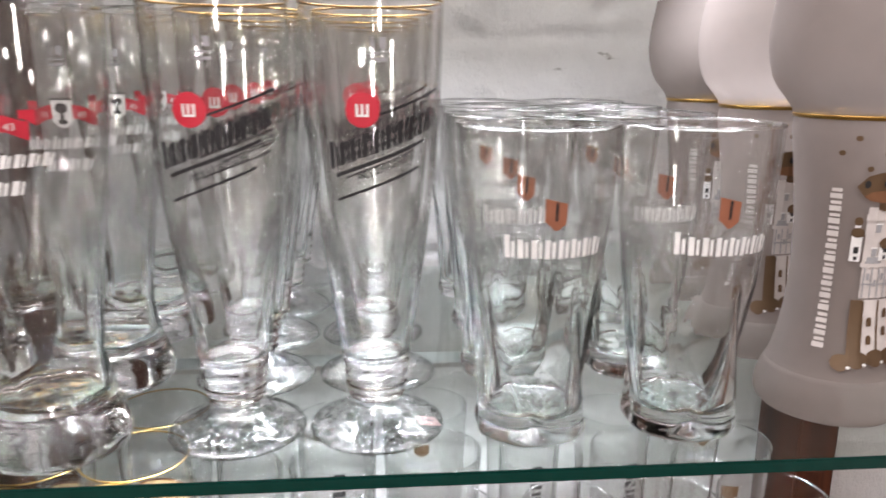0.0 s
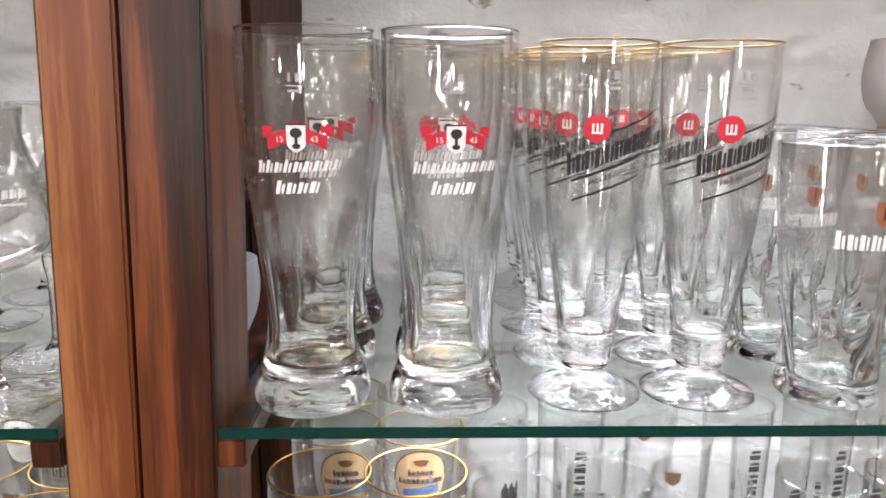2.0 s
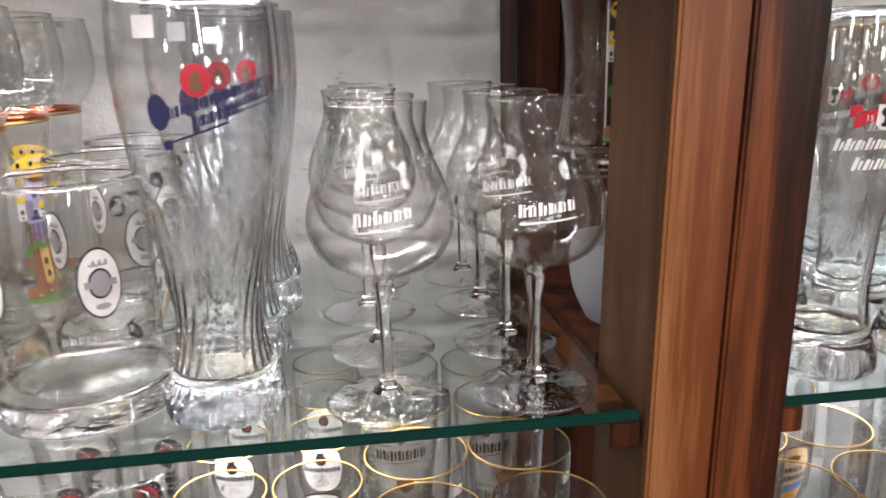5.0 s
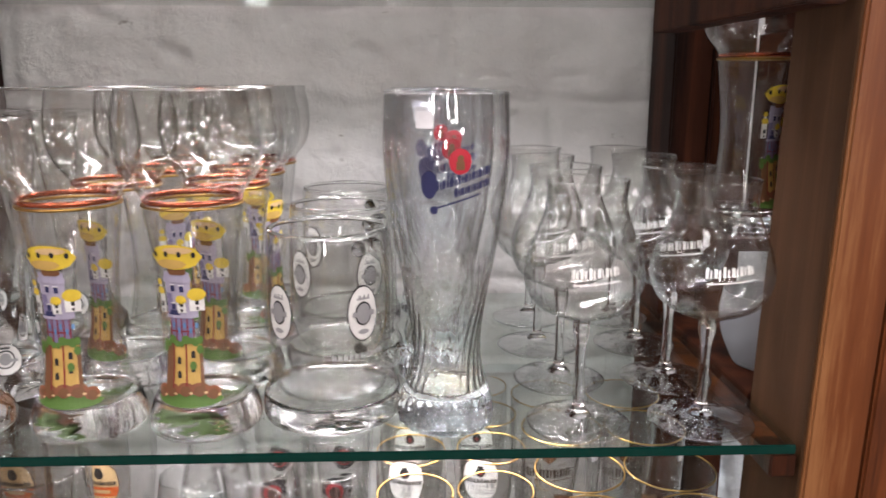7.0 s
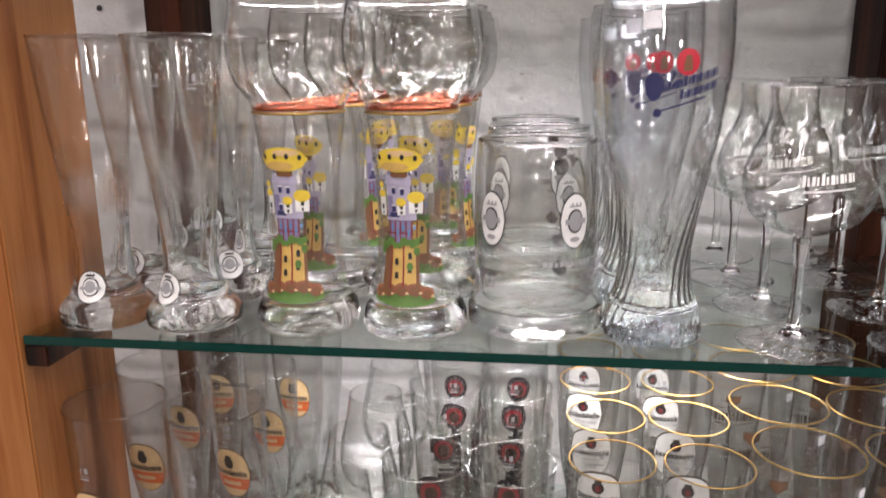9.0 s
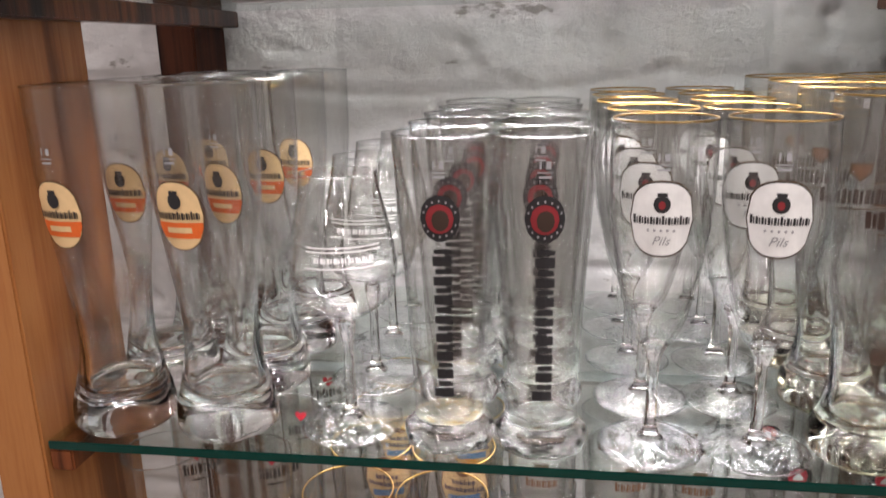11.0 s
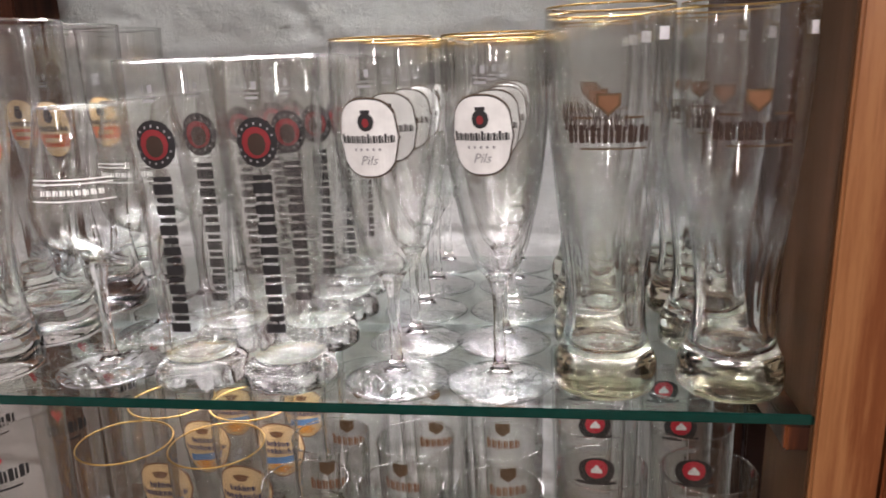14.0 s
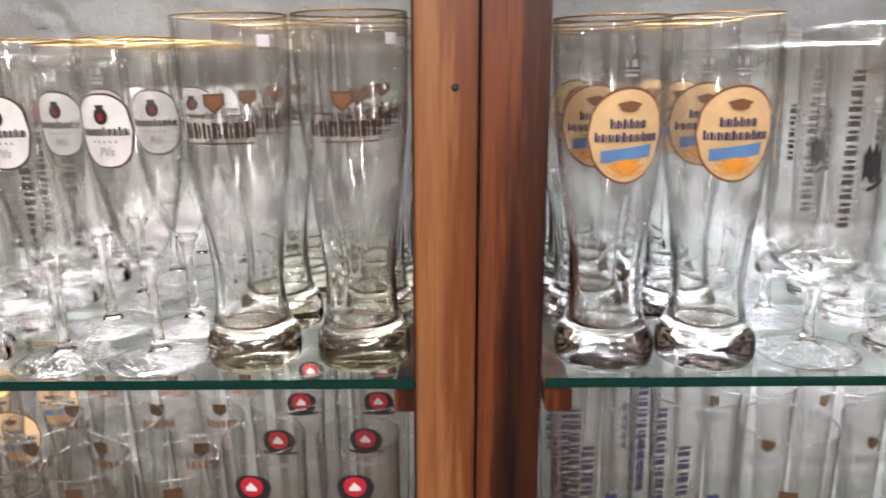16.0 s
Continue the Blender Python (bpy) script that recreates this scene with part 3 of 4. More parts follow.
TOWER = ((0, 0.0425), (0.006, 0.0445), (0.018, 0.0430), (0.035, 0.0360), (0.07, 0.0305), (0.11, 0.0300), (0.15, 0.0335),
         (0.178, 0.0372), (0.186, 0.0368), (0.192, 0.0400), (0.205, 0.0500), (0.225, 0.0552), (0.245, 0.0548), (0.268, 0.0510))


def tower_print(p, soft=False):
    """A fanciful tower: ochre gatehouse, lilac storeys with turrets, and a yellow saucer on top."""
    lil, pale, och, yel, brn = (FAINT, FAINT, FAINT, BRONZE, BRONZE) if soft else (LILAC, LILAC_PALE, OCHRE, YELLOW, BROWN)

    def block(key, mat, u0, u1, v0, v1, layer=2):
        p.box(key, mat, (u0 + u1) / 2000, (v0 + v1) / 2000, (u1 - u0) / 1000, (v1 - v0) / 1000, layer)

    def dot(key, mat, u, v, a, b, layer=3):
        p.oval(key, mat, u / 1000, v / 1000, a / 1000, b / 1000, layer, nu=8)

    if not soft:
        p.oval("ground", GREEN, 0.002, -0.0660, 0.0235, 0.0050, 0)
        p.oval("ground", GREEN, -0.008, -0.0640, 0.0120, 0.0050, 0)
    # gatehouse
    p.strip("tower_foot", och, -0.0125, 0.0140, lambda u: -0.0215, lambda u: -0.0590, 1, 8, 5)
    p.strip("tower_flank", brn, -0.0135, -0.0068, lambda u: -0.0215, lambda u: -0.0600, 2, 4, 5)
    p.strip("tower_flank", brn, 0.0118, 0.0142, lambda u: -0.0230, lambda u: -0.0590, 2, 2, 5)
    block("flank_line", DARKRED if not soft else brn, 2.0, 3.2, -57, -22, 2)
    block("flank_line", DARKRED if not soft else brn, -7.2, -6.2, -57, -22, 3)
    for u, v in ((-2.6, -35), (7.6, -30), (7.2, -41), (-2.4, -46)):
        block("doorway", BLACK if not soft else brn, u - 1.4, u + 1.4, v - 2.6, v + 1.6, 3)
        dot("doorway", BLACK if not soft else brn, u, v + 1.6, 1.4, 1.4)
    # arcade round the foot
    for i, (u, v, a) in enumerate(((-15.5, -60, 5), (-8, -58, 6), (2, -57, 6), (11, -57, 6.5), (19, -60, 5))):
        dot(f"arch#{i}", RUST if not soft else brn, u, v, a, 5.0, 2)
        dot(f"archway#{i}", brn, u, v - 1.4, a * 0.62, 4.0, 3)
        dot(f"paving#{i}", CREAM if not soft else WHITE, u + 3.5, v - 2.6, 1.1, 0.9, 4)
    # storeys
    p.strip("tower_shaft", lil, -0.0095, 0.0095, lambda u: -0.0000, lambda u: -0.0205, 1, 6, 4)
    block("storey", pale, -10.0, 13.0, -1, 19.5, 1)
    block("storey", lil, -10.5, 8.5, 18.5, 35.0, 1)
    block("storey_shade", lil, -10.2, -5.5, 0, 18, 2)
    block("parapet#1", pale, -11.2, 9.4, 27.0, 31.0, 3)
    block("parapet#2", pale, -11.0, 10.0, -1.2, 1.4, 3)
    for i in range(5):
        block("timber", DARKRED if not soft else GREY, -8.6 + 4.3 * i, -7.8 + 4.3 * i, -20, -1.5, 3)
        block("window_slit", BLUE if not soft else GREY, -6.9 + 4.3 * i, -5.2 + 4.3 * i, -9 - 4 * (i % 2), -5 - 4 * (i % 2), 3)
    block("timber", DARKRED if not soft else GREY, -9.4, 9.2, -12.2, -11.2, 3)
    for i, (u, v) in enumerate(((-4.0, 22.5), (2.5, 22.0), (-4.5, 8.0), (1.0, 12.0))):
        block(f"window#{i}", NAVY if not soft else GREY, u - 1.4, u + 1.4, v - 2.6, v + 2.2, 3)
        block(f"window_frame#{i}", WHITE, u - 1.9, u + 1.9, v + 2.2, v + 3.0, 3)
    block("balcony", NAVY if not soft else GREY, -8.0, -1.5, 2.2, 5.0, 3)
    block("balcony", ROSE if not soft else GREY, -9.0, 0.0, 1.2, 2.4, 4)
    # turrets
    for i, (u, w, v0, v1, d) in enumerate(((-14.5, 5.5, 2, 19, 4.0), (12.5, 10.5, 4.5, 17, 6.5), (1.5, 6.5, 3.0, 13, 4.5))):
        block(f"turret#{i}", WHITE, u - w / 2, u + w / 2, v0, v1, 3)
        block(f"turret_window#{i}", BLACK, u - 1.0, u + 1.4, v0 + 5, v0 + 9.0, 4)
        block(f"turret_window#{i}a", BLACK, u - 0.6, u + 1.0, v0 + 1, v0 + 3.2, 4)
        dot(f"turret_roof#{i}", yel, u, v1 + 0.6, w * 0.62, d * 0.75, 4)
        block(f"turret_roof#{i}", brn, u - w * 0.6, u + w * 0.6, v1 - 1.4, v1 - 0.6, 5)
    dot("turret_roof", yel, -14.8, 26.5, 2.2, 2.6, 4)
    block("turret", WHITE, -16.2, -13.4, 19, 25, 3)
    # saucer
    block("crown_neck", brn, -6.0, 6.5, 33.5, 38.5, 2)
    block("crown_neck", pale, -4.5, 5.0, 33.0, 36.5, 3)
    dot("crown", yel, 0, 46.8, 18.0, 9.6, 3)
    dot("crown_shade", OCHRE if not soft else BROWN, -3.0, 41.5, 11.0, 3.6, 4)
    dot("crown_gleam", CREAM if not soft else BRONZE, 2.5, 52.0, 10.0, 2.6, 4)
    for i in range(4):
        dot("crown_window", BLACK, -13.5 + 8.6 * i, 48.6 + (0.7 if i in (1, 2) else 0), 1.4, 2.2, 5)
    if not soft:
        rnd = random.Random(4)
        for i in range(9):
            dot("bush", GREEN, -14 + 3.4 * i, -20.5 + rnd.uniform(-2, 2.5), rnd.uniform(1.8, 3.4), rnd.uniform(2.0, 4.0), 4)
        for u, v in ((-14.0, -26), (12.5, -26), (7.5, -38.5)):
            dot("bush", GREEN, u, v, 2.4, 3.4, 4)


def tower_glass(soft=False):
    r = curve(TOWER)
    lab = ("frosted white tower-shaped beer glass with gold band" if soft else
           "tower-shaped beer glass with colourful tower print and red-gold band")
    t = thing("tower_glass", lab, "beer glass", "frosted tower glasses" if soft else "tower glasses")
    m = FROST if soft else GLASS
    part("bowl", lathe("bowl", shell(r, 0.028, 0.268, 0.0020, 40), m, 56), t)
    part("base", lathe("base", solid(r, 0, 0.0274, 12), m if soft else SOLID, 56), t, "thick glass base")
    part("band", ring("band", 0.0364, 0.1865, 0.0014, GOLD if soft else COPPER, 56, 0.0022), t, "metallic band round the waist")
    part("rim", ring("rim", 0.0506, 0.2686, 0.0009, m if soft else SOLID, 56), t, "rounded glass lip")
    if not soft:
        part("band_edge", ring("band_edge", 0.0372, 0.1825, 0.0012, GOLD, 56), t, "dark gold line under the band")
    p = Print(r, 0.100)
    tower_print(p, soft)
    if soft:
        for i in range(9):
            p.oval("star", BRONZE, -0.026 + 0.0065 * i, 0.066 + 0.01 * sin(i * 2.1), 0.0016, 0.0016, 0, nu=6)
        p.blocks("lettering", FAINT, -0.004, 0.027, 13, 0.100, 0.0060, 0, (), upright_turn, 0.2, 9)
    p.put(t, {"crown": "yellow saucer-shaped tower top", "tower_shaft": "lilac tower shaft", "tower_foot": "ochre tower foot"} if not soft else None)
    return t


def bent_tube(name, pts, radius, mat, seg=12):
    cu = bpy.data.curves.new(name, "CURVE")
    cu.dimensions, cu.bevel_depth, cu.bevel_resolution, cu.use_fill_caps = "3D", radius, 3, True
    sp = cu.splines.new("BEZIER")
    sp.bezier_points.add(len(pts) - 1)
    for b, q in zip(sp.bezier_points, pts):
        b.co, b.handle_left_type, b.handle_right_type = q, "AUTO", "AUTO"
    ob = bpy.data.objects.new(name, cu)
    me = bpy.data.meshes.new_from_object(ob)
    bpy.data.objects.remove(ob)
    me.materials.clear()
    me.materials.append(mat)
    return me


def mug():
    r = curve(((0, 0.0545), (0.005, 0.0575), (0.022, 0.0570), (0.032, 0.0525), (0.07, 0.0520), (0.13, 0.0515), (0.150, 0.0500), (0.158, 0.0492)))
    t = thing("beer_mug", "heavy glass beer mug with handle and oval white badges", "beer mug", "beer mugs")
    part("bowl", lathe("bowl", shell(r, 0.024, 0.158, 0.0040, 24), GLASS, 56), t)
    part("base", lathe("base", solid(r, 0, 0.0234, 12), SOLID, 56), t, "thick solid glass base")
    part("handle", bent_tube("handle", [(0, 0.050, 0.130), (0, 0.078, 0.128), (0, 0.090, 0.085), (0, 0.076, 0.042), (0, 0.051, 0.036)], 0.0075, SOLID), t, "curved glass handle").matrix_basis = pose(0, 0, 0, 0, 0, -24)
    part("rim", ring("rim", 0.0472, 0.1585, 0.0021, SOLID), t, "rounded thick rim")
    for a in (-0.72, 0.62):
        p = Print(r, 0.099, a)
        p.oval("badge_edge", BLACK, 0, 0, 0.0135, 0.0225, 0)
        p.oval("badge", WHITE, 0, 0, 0.0125, 0.0212, 1)
        p.oval("badge_ring", BLACK, 0, 0, 0.0072, 0.0096, 2)
        p.oval("badge_mark", GREY, 0, 0, 0.0060, 0.0082, 3)
        p.box("badge_mark", BLACK, 0, 0, 0.0185, 0.0042, 4)
        p.strip("badge_mark", BLACK, -0.0055, 0.0055, lambda u: 0.0135 + 0.002 * sin(u * 1700), lambda u: 0.0110, 2, 10, 1)
        p.oval("badge_mark", BLACK, 0, -0.0145, 0.0045, 0.0020, 2)
        p.put(t, {"badge": "oval white badge with black edge"})
    p = Print(r, 0.065, 0.55)
    p.blocks("lettering", GREY, 0, 0, 10, 0.045, 0.0045)
    p.put(t)
    return t


def swirl_weizen():
    r = curve(((0, 0.0370), (0.006, 0.0392), (0.022, 0.0370), (0.045, 0.0300), (0.068, 0.0275), (0.10, 0.0310), (0.16, 0.0420), (0.20, 0.0475), (0.225, 0.0492), (0.266, 0.0478)))
    swirl = lambda a, z: 1 + 0.022 * max(0, min(1, (0.19 - z) / 0.14)) * cos(26 * a - z * 150)
    t = thing("beer_glass", "tall wheat beer glass with swirled ribs, red seal and navy lettering", "beer glass", "swirl-ribbed wheat beer glasses")
    part("bowl", lathe("bowl", shell(r, 0.030, 0.266, 0.0022, 46), GLASS_COOL, 156, swirl), t)
    part("base", lathe("base", solid(r, 0, 0.0294, 14), RIBBED, 156, swirl), t, "swirl-ribbed bluish glass base")
    part("rim", ring("rim", 0.0473, 0.2666, 0.0010, SOLID, 56), t, "rounded glass lip")
    p = Print(r, 0.205, 0.05)
    p.oval("seal", RED, 0.006, 0.0140, 0.0080, 0.0092, 2)
    p.oval("seal_mark", BROWN, 0.006, 0.0160, 0.0024, 0.0028, 3)
    p.box("seal_mark", DARKRED, 0.006, 0.0110, 0.0058, 0.0062, 3)
    k = slant(0.30)
    p.oval("lettering", NAVY, -0.016, -0.0030, 0.0062, 0.0100, 1)
    p.blocks("lettering", NAVY, 0.009, -0.0010, 8, 0.042, 0.0062, 1, (0, 3), k, 0.12, 2)
    p.blocks("lettering", NAVY, 0.016, -0.0100, 6, 0.028, 0.0056, 1, (0,), k, 0.12, 5)
    p.box("lettering", NAVY, 0.004, -0.0165, 0.036, 0.0012, 1, k)
    p.oval("lettering", NAVY, -0.013, -0.0215, 0.0030, 0.0030, 1)
    p.put(t, {"seal": "round red seal print", "lettering": "slanted navy lettering"})
    # bright rectangular reflection near the lip, laid on as a white patch
    p = Print(r, 0.248, -0.35)
    p.box("price_tag", GLINT, 0, 0, 0.013, 0.012, 0)
    p.put(t, {"price_tag": "small white rectangle painted as a reflection"})
    return t


def stemmed(label, group, bowl, stem_z, foot_r, marks, gold=False, name="stemmed_glass"):
    r = curve(bowl)
    z0, h = bowl[0][0], bowl[-1][0]
    f = curve(((0, foot_r - 0.0012), (0.0018, foot_r), (0.004, foot_r * 0.86), (0.008, foot_r * 0.30), (0.016, 0.0055),
               (0.030, 0.0044), (z0 - 0.022, 0.0043), (z0 - 0.008, 0.0068), (z0 + 0.002, bowl[0][1])))
    t = thing(name, label, "stemmed glass", group)
    part("bowl", lathe("bowl", shell(r, z0, h, 0.0015, 30), GLASS, 48), t)
    part("stem", lathe("stem", [(0, 0.009)] + [(f(z), z) for z in [0.009 + (z0 - 0.010) * i / 16 for i in range(17)]] + [(0, z0 - 0.001)], SOLID, 24), t)
    part("foot", lathe("foot", solid(f, 0, 0.0088, 8), FOOT, 48), t, "thin round glass foot")
    if gold:
        part("rim", ring("rim", bowl[-1][1] - 0.0008, h, 0.0007, GOLD), t, "thin gold rim")
    else:
        part("rim", ring("rim", bowl[-1][1] - 0.0004, h + 0.0004, 0.0007, SOLID), t, "thin glass lip")
    marks(t, r)
    return t


def tasting_goblet():
    def marks(t, r):
        p = Print(r, 0.138)
        p.blocks("lettering", WHITE, 0.003, 0, 6, 0.036, 0.0065, 0, (0, 2), slant(0.12), 0.25, 8)
        p.box("lettering", WHITE, 0.004, -0.0075, 0.034, 0.0010, 0, slant(0.10))
        p.put(t, {"lettering": "white slanted lettering"})
    return stemmed("thin tulip-shaped tasting goblet with white lettering", "tasting goblets",
                   ((0.088, 0.0065), (0.093, 0.0200), (0.102, 0.0370), (0.118, 0.0460), (0.130, 0.0475), (0.148, 0.0435), (0.170, 0.0345), (0.185, 0.0308), (0.201, 0.0322)),
                   0.088, 0.0430, marks)


def snifter():
    def marks(t, r):
        p = Print(r, 0.150)
        p.blocks("lettering", WHITE, 0.0, 0, 9, 0.046, 0.0040)
        for v in (-0.006, 0.006, 0.009):
            p.box("lettering", WHITE, 0.0, v, 0.060, 0.0009)
        p.put(t, {"lettering": "white printed lines"})
    return stemmed("clear bulbous goblet with white printed lines", "bulbous goblets",
                   ((0.092, 0.0065), (0.098, 0.0200), (0.108, 0.0350), (0.125, 0.0408), (0.140, 0.0415), (0.165, 0.0375), (0.190, 0.0318), (0.208, 0.0290)),
                   0.092, 0.0425, marks)


def badge_pils():
    def marks(t, r):
        p = Print(r, 0.184)
        p.oval("badge_edge", BRONZE, 0, 0, 0.0212, 0.0262, 0, 2.5)
        p.oval("badge_ring", BLACK, 0, 0, 0.0206, 0.0256, 1, 2.5)
        p.oval("badge", WHITE, 0, 0, 0.0198, 0.0248, 2, 2.5)
        p.oval("crest", BLACK, 0, 0.0105, 0.0052, 0.0058, 3)
        p.oval("crest_heart", DARKRED, 0, 0.0100, 0.0022, 0.0028, 4, nu=8)
        p.box("crest", BLACK, 0, 0.0170, 0.0060, 0.0022, 3)
        p.blocks("lettering", BLACK, 0, -0.0005, 10, 0.036, 0.0050, 3, (0, 5, 8), None, 0.2, 6)
        for i in range(5):
            p.oval("star", GREY, -0.008 + 0.004 * i, -0.0072, 0.0009, 0.0010, 3, nu=4)
        p.words("small_words", GREY, "Pils", 0, -0.0145, 0.0062, 3, 0.35)
        fill_marks(p, 0.036)
        p.put(t, {"badge": "oval white badge with dark edge"})
    return stemmed("footed pils tulip with oval white badge and gold rim", "white-badge pils tulips",
                   ((0.085, 0.0125), (0.092, 0.0165), (0.105, 0.0215), (0.120, 0.0250), (0.150, 0.0310), (0.185, 0.0350), (0.220, 0.0360), (0.247, 0.0352)),
                   0.085, 0.0400, marks, True, "pils_glass")


def slim_weizen():
    r = curve(((0, 0.0385), (0.005, 0.0408), (0.015, 0.0400), (0.026, 0.0310), (0.045, 0.0245), (0.075, 0.0235), (0.12, 0.0270), (0.18, 0.0340), (0.243, 0.0395)))
    t = weizen("slender wheat beer glass with small round white badge", "slender wheat beer glasses", r, 0.028, 0.243)
    p = Print(r, 0.037, 0.0)
    p.oval("badge_edge", BLACK, 0, 0, 0.0128, 0.0135, 0)
    p.oval("badge", WHITE, 0, 0, 0.0120, 0.0126, 1)
    p.oval("badge_ring", BLACK, 0, 0, 0.0072, 0.0078, 2)
    p.oval("badge_field", WHITE, 0, 0, 0.0060, 0.0066, 3)
    p.oval("badge_mark", GREY, 0, 0.0004, 0.0044, 0.0050, 4)
    p.box("badge_mark", BLACK, 0, -0.0010, 0.0170, 0.0026, 5)
    p.strip("badge_crown", BLACK, -0.0040, 0.0040, lambda u: 0.0106 + 0.0008 * sin(u * 2300), lambda u: 0.0088, 3, 10, 1)
    p.put(t, {"badge": "round white badge with black edge"})
    p = Print(r, 0.090, 1.9)
    p.blocks("lettering", GREY, 0, 0, 8, 0.040, 0.006)
    p.put(t)
    p = Print(r, 0.205, 1.2)
    fill_marks(p, 0)
    p.put(t)
    return t


def orange_weizen():
    r = curve(((0, 0.0380), (0.006, 0.0405), (0.022, 0.0395), (0.038, 0.0350), (0.065, 0.0300), (0.10, 0.0300), (0.15, 0.0355), (0.20, 0.0410), (0.275, 0.0425)))
    flute = lambda a, z: 1 + 0.05 * max(0, 1 - abs(z - 0.05) / 0.07) * cos(5 * a + z * 20)
    t = weizen("tall wheat beer glass with oval cream and orange badge", "orange-badge wheat beer glasses", r, 0.034, 0.275, mod=flute, seg=60)
    p = Print(r, 0.183)
    p.oval("badge_edge", BRONZE, 0, 0, 0.0200, 0.0262, 0, 2.3)
    p.oval("badge", CREAM, 0, 0, 0.0190, 0.0252, 1, 2.3)
    f = lambda u: 0.0252 * max(0, 1 - (abs(u) / 0.0190)**2.3)**(1 / 2.3)
    p.strip("badge_band", ORANGE, -0.0183, 0.0183, lambda u: -0.0045, lambda u: max(-0.0165, -f(u)), 2, 12, 2)
    p.oval("crest", BLACK, 0, 0.0115, 0.0050, 0.0060, 3)
    p.box("crest", BLACK, 0, 0.0180, 0.0064, 0.0024, 3)
    p.blocks("lettering", BLACK, 0, 0.0005, 10, 0.034, 0.0052, 3, (0, 5, 8), None, 0.2, 6)
    p.box("lettering_small", CREAM, 0, -0.0102, 0.020, 0.0042, 3)
    fill_marks(p, 0.042)
    p.put(t, {"badge": "oval cream badge", "badge_band": "orange band across the badge"})
    return t


def column_glass():
    r = curve(((0, 0.0345), (0.006, 0.0362), (0.014, 0.0345), (0.020, 0.0285), (0.026, 0.0275), (0.05, 0.0282), (0.12, 0.0312), (0.19, 0.0355), (0.238, 0.0378)))
    facet = lambda a, z: 1 - 0.035 * max(0, 1 - z / 0.17) * abs(sin(5 * a))
    t = weizen("straight tall glass with black vertical lettering and round badge", "column beer glasses", r, 0.022, 0.238, GLASS, mod=facet, seg=60)
    p = Print(r, 0.183)
    p.oval("badge_edge", BLACK, 0, 0, 0.0140, 0.0165, 0)
    p.oval("badge", DARKRED, 0, 0, 0.0094, 0.0104, 3)
    p.oval("badge_mark", UMBER, 0.0005, -0.001, 0.0058, 0.0074, 4)
    for i in range(7):
        a = pi * (0.12 + 0.76 * i / 6)
        p.box("badge_letter", GREY, -0.0112 * cos(a), 0.0127 * sin(a), 0.0011, 0.0016, 4)
        p.box("badge_letter", GREY, -0.0112 * cos(a), -0.0127 * sin(a), 0.0011, 0.0016, 4)
    p.blocks("lettering", BLACK, -0.0790, -0.0008, 8, 0.1160, 0.0140, 0, (0,), upright_turn, 0.14, 17)
    fill_marks(p, 0.032)
    p.put(t, {"badge": "red round badge centre", "lettering": "bold black vertical lettering"})
    return t


def shield_weizen():
    r = curve(((0, 0.0345), (0.005, 0.0365), (0.022, 0.0360), (0.032, 0.0310), (0.055, 0.0270), (0.085, 0.0275), (0.13, 0.0335), (0.18, 0.0392), (0.22, 0.0415), (0.262, 0.0420)))
    flute = lambda a, z: 1 + 0.05 * max(0, 1 - abs(z - 0.085) / 0.065) * cos(7 * a + z * 16)
    t = weizen("tall curved glass with bronze shield, dark lettering and gold rim", "shield beer glasses", r, 0.030, 0.262, base=SOLID_WARM, mod=flute, seg=64, lip=False)
    part("rim", ring("rim", 0.0411, 0.2625, 0.0007, GOLD), t, "thin gold rim")
    p = Print(r, 0.196)
    p.strip("shield", BRONZE, -0.0075, 0.0075, lambda u: 0.0130, lambda u: -0.0010 + 0.9 * abs(u), 0, 8, 3)
    p.strip("shield_face", BROWN, -0.0058, 0.0058, lambda u: 0.0116, lambda u: 0.0012 + 0.9 * abs(u), 1, 8, 3)
    p.blocks("lettering", UMBER, 0, -0.0122, 7, 0.054, 0.0112, 1, (), None, 0.20, 12)
    for s in (-1, 1):
        p.box("shield_line", BRONZE, 0.016 * s, -0.002, 0.013, 0.0010)
    p.box("shield_line", WHITE, 0.004, -0.0215, 0.044, 0.0010)
    p.put(t, {"shield": "bronze shield print", "lettering": "dark brown lettering"})
    # small white patch painted in for a reflection
    p = Print(r, 0.244, 0.9)
    p.box("price_tag", GLINT, 0, 0, 0.010, 0.008)
    p.put(t)
    return t


def sunrise_badge(p):
    p.oval("badge_edge", BROWN, 0, 0, 0.0285, 0.0335, 0)
    p.oval("badge", CREAM, 0, 0, 0.0268, 0.0318, 1)
    p.oval("crest", BROWN, 0, 0.0195, 0.0062, 0.0030, 3)
    p.strip("crest", BROWN, -0.0075, 0.0075, lambda u: 0.0245 - 0.28 * abs(u), lambda u: 0.0205, 3, 6, 1)
    p.blocks("lettering", NAVY, 0, 0.0082, 6, 0.025, 0.0056, 3, (0, 2, 3), None, 0.2, 3)
    p.blocks("lettering", NAVY, 0, -0.0010, 10, 0.045, 0.0056, 3, (0, 4, 7), None, 0.2, 4)
    p.box("badge_band", BLUE, 0, -0.0120, 0.036, 0.0085, 3, slant(0.12))
    for i in range(7):
        a = radians(-66 + 22 * i)
        ray = lambda u, v, a=a: ((0.0020 + v) * sin(a) + u * cos(a) * (0.35 + v / 0.012), -0.0300 + (0.0020 + v) * cos(a) * 0.85)
        p.box(f"ray#{i}", ORANGE_PALE, 0, 0.0085, 0.0044, 0.0125, 3, ray, 2)


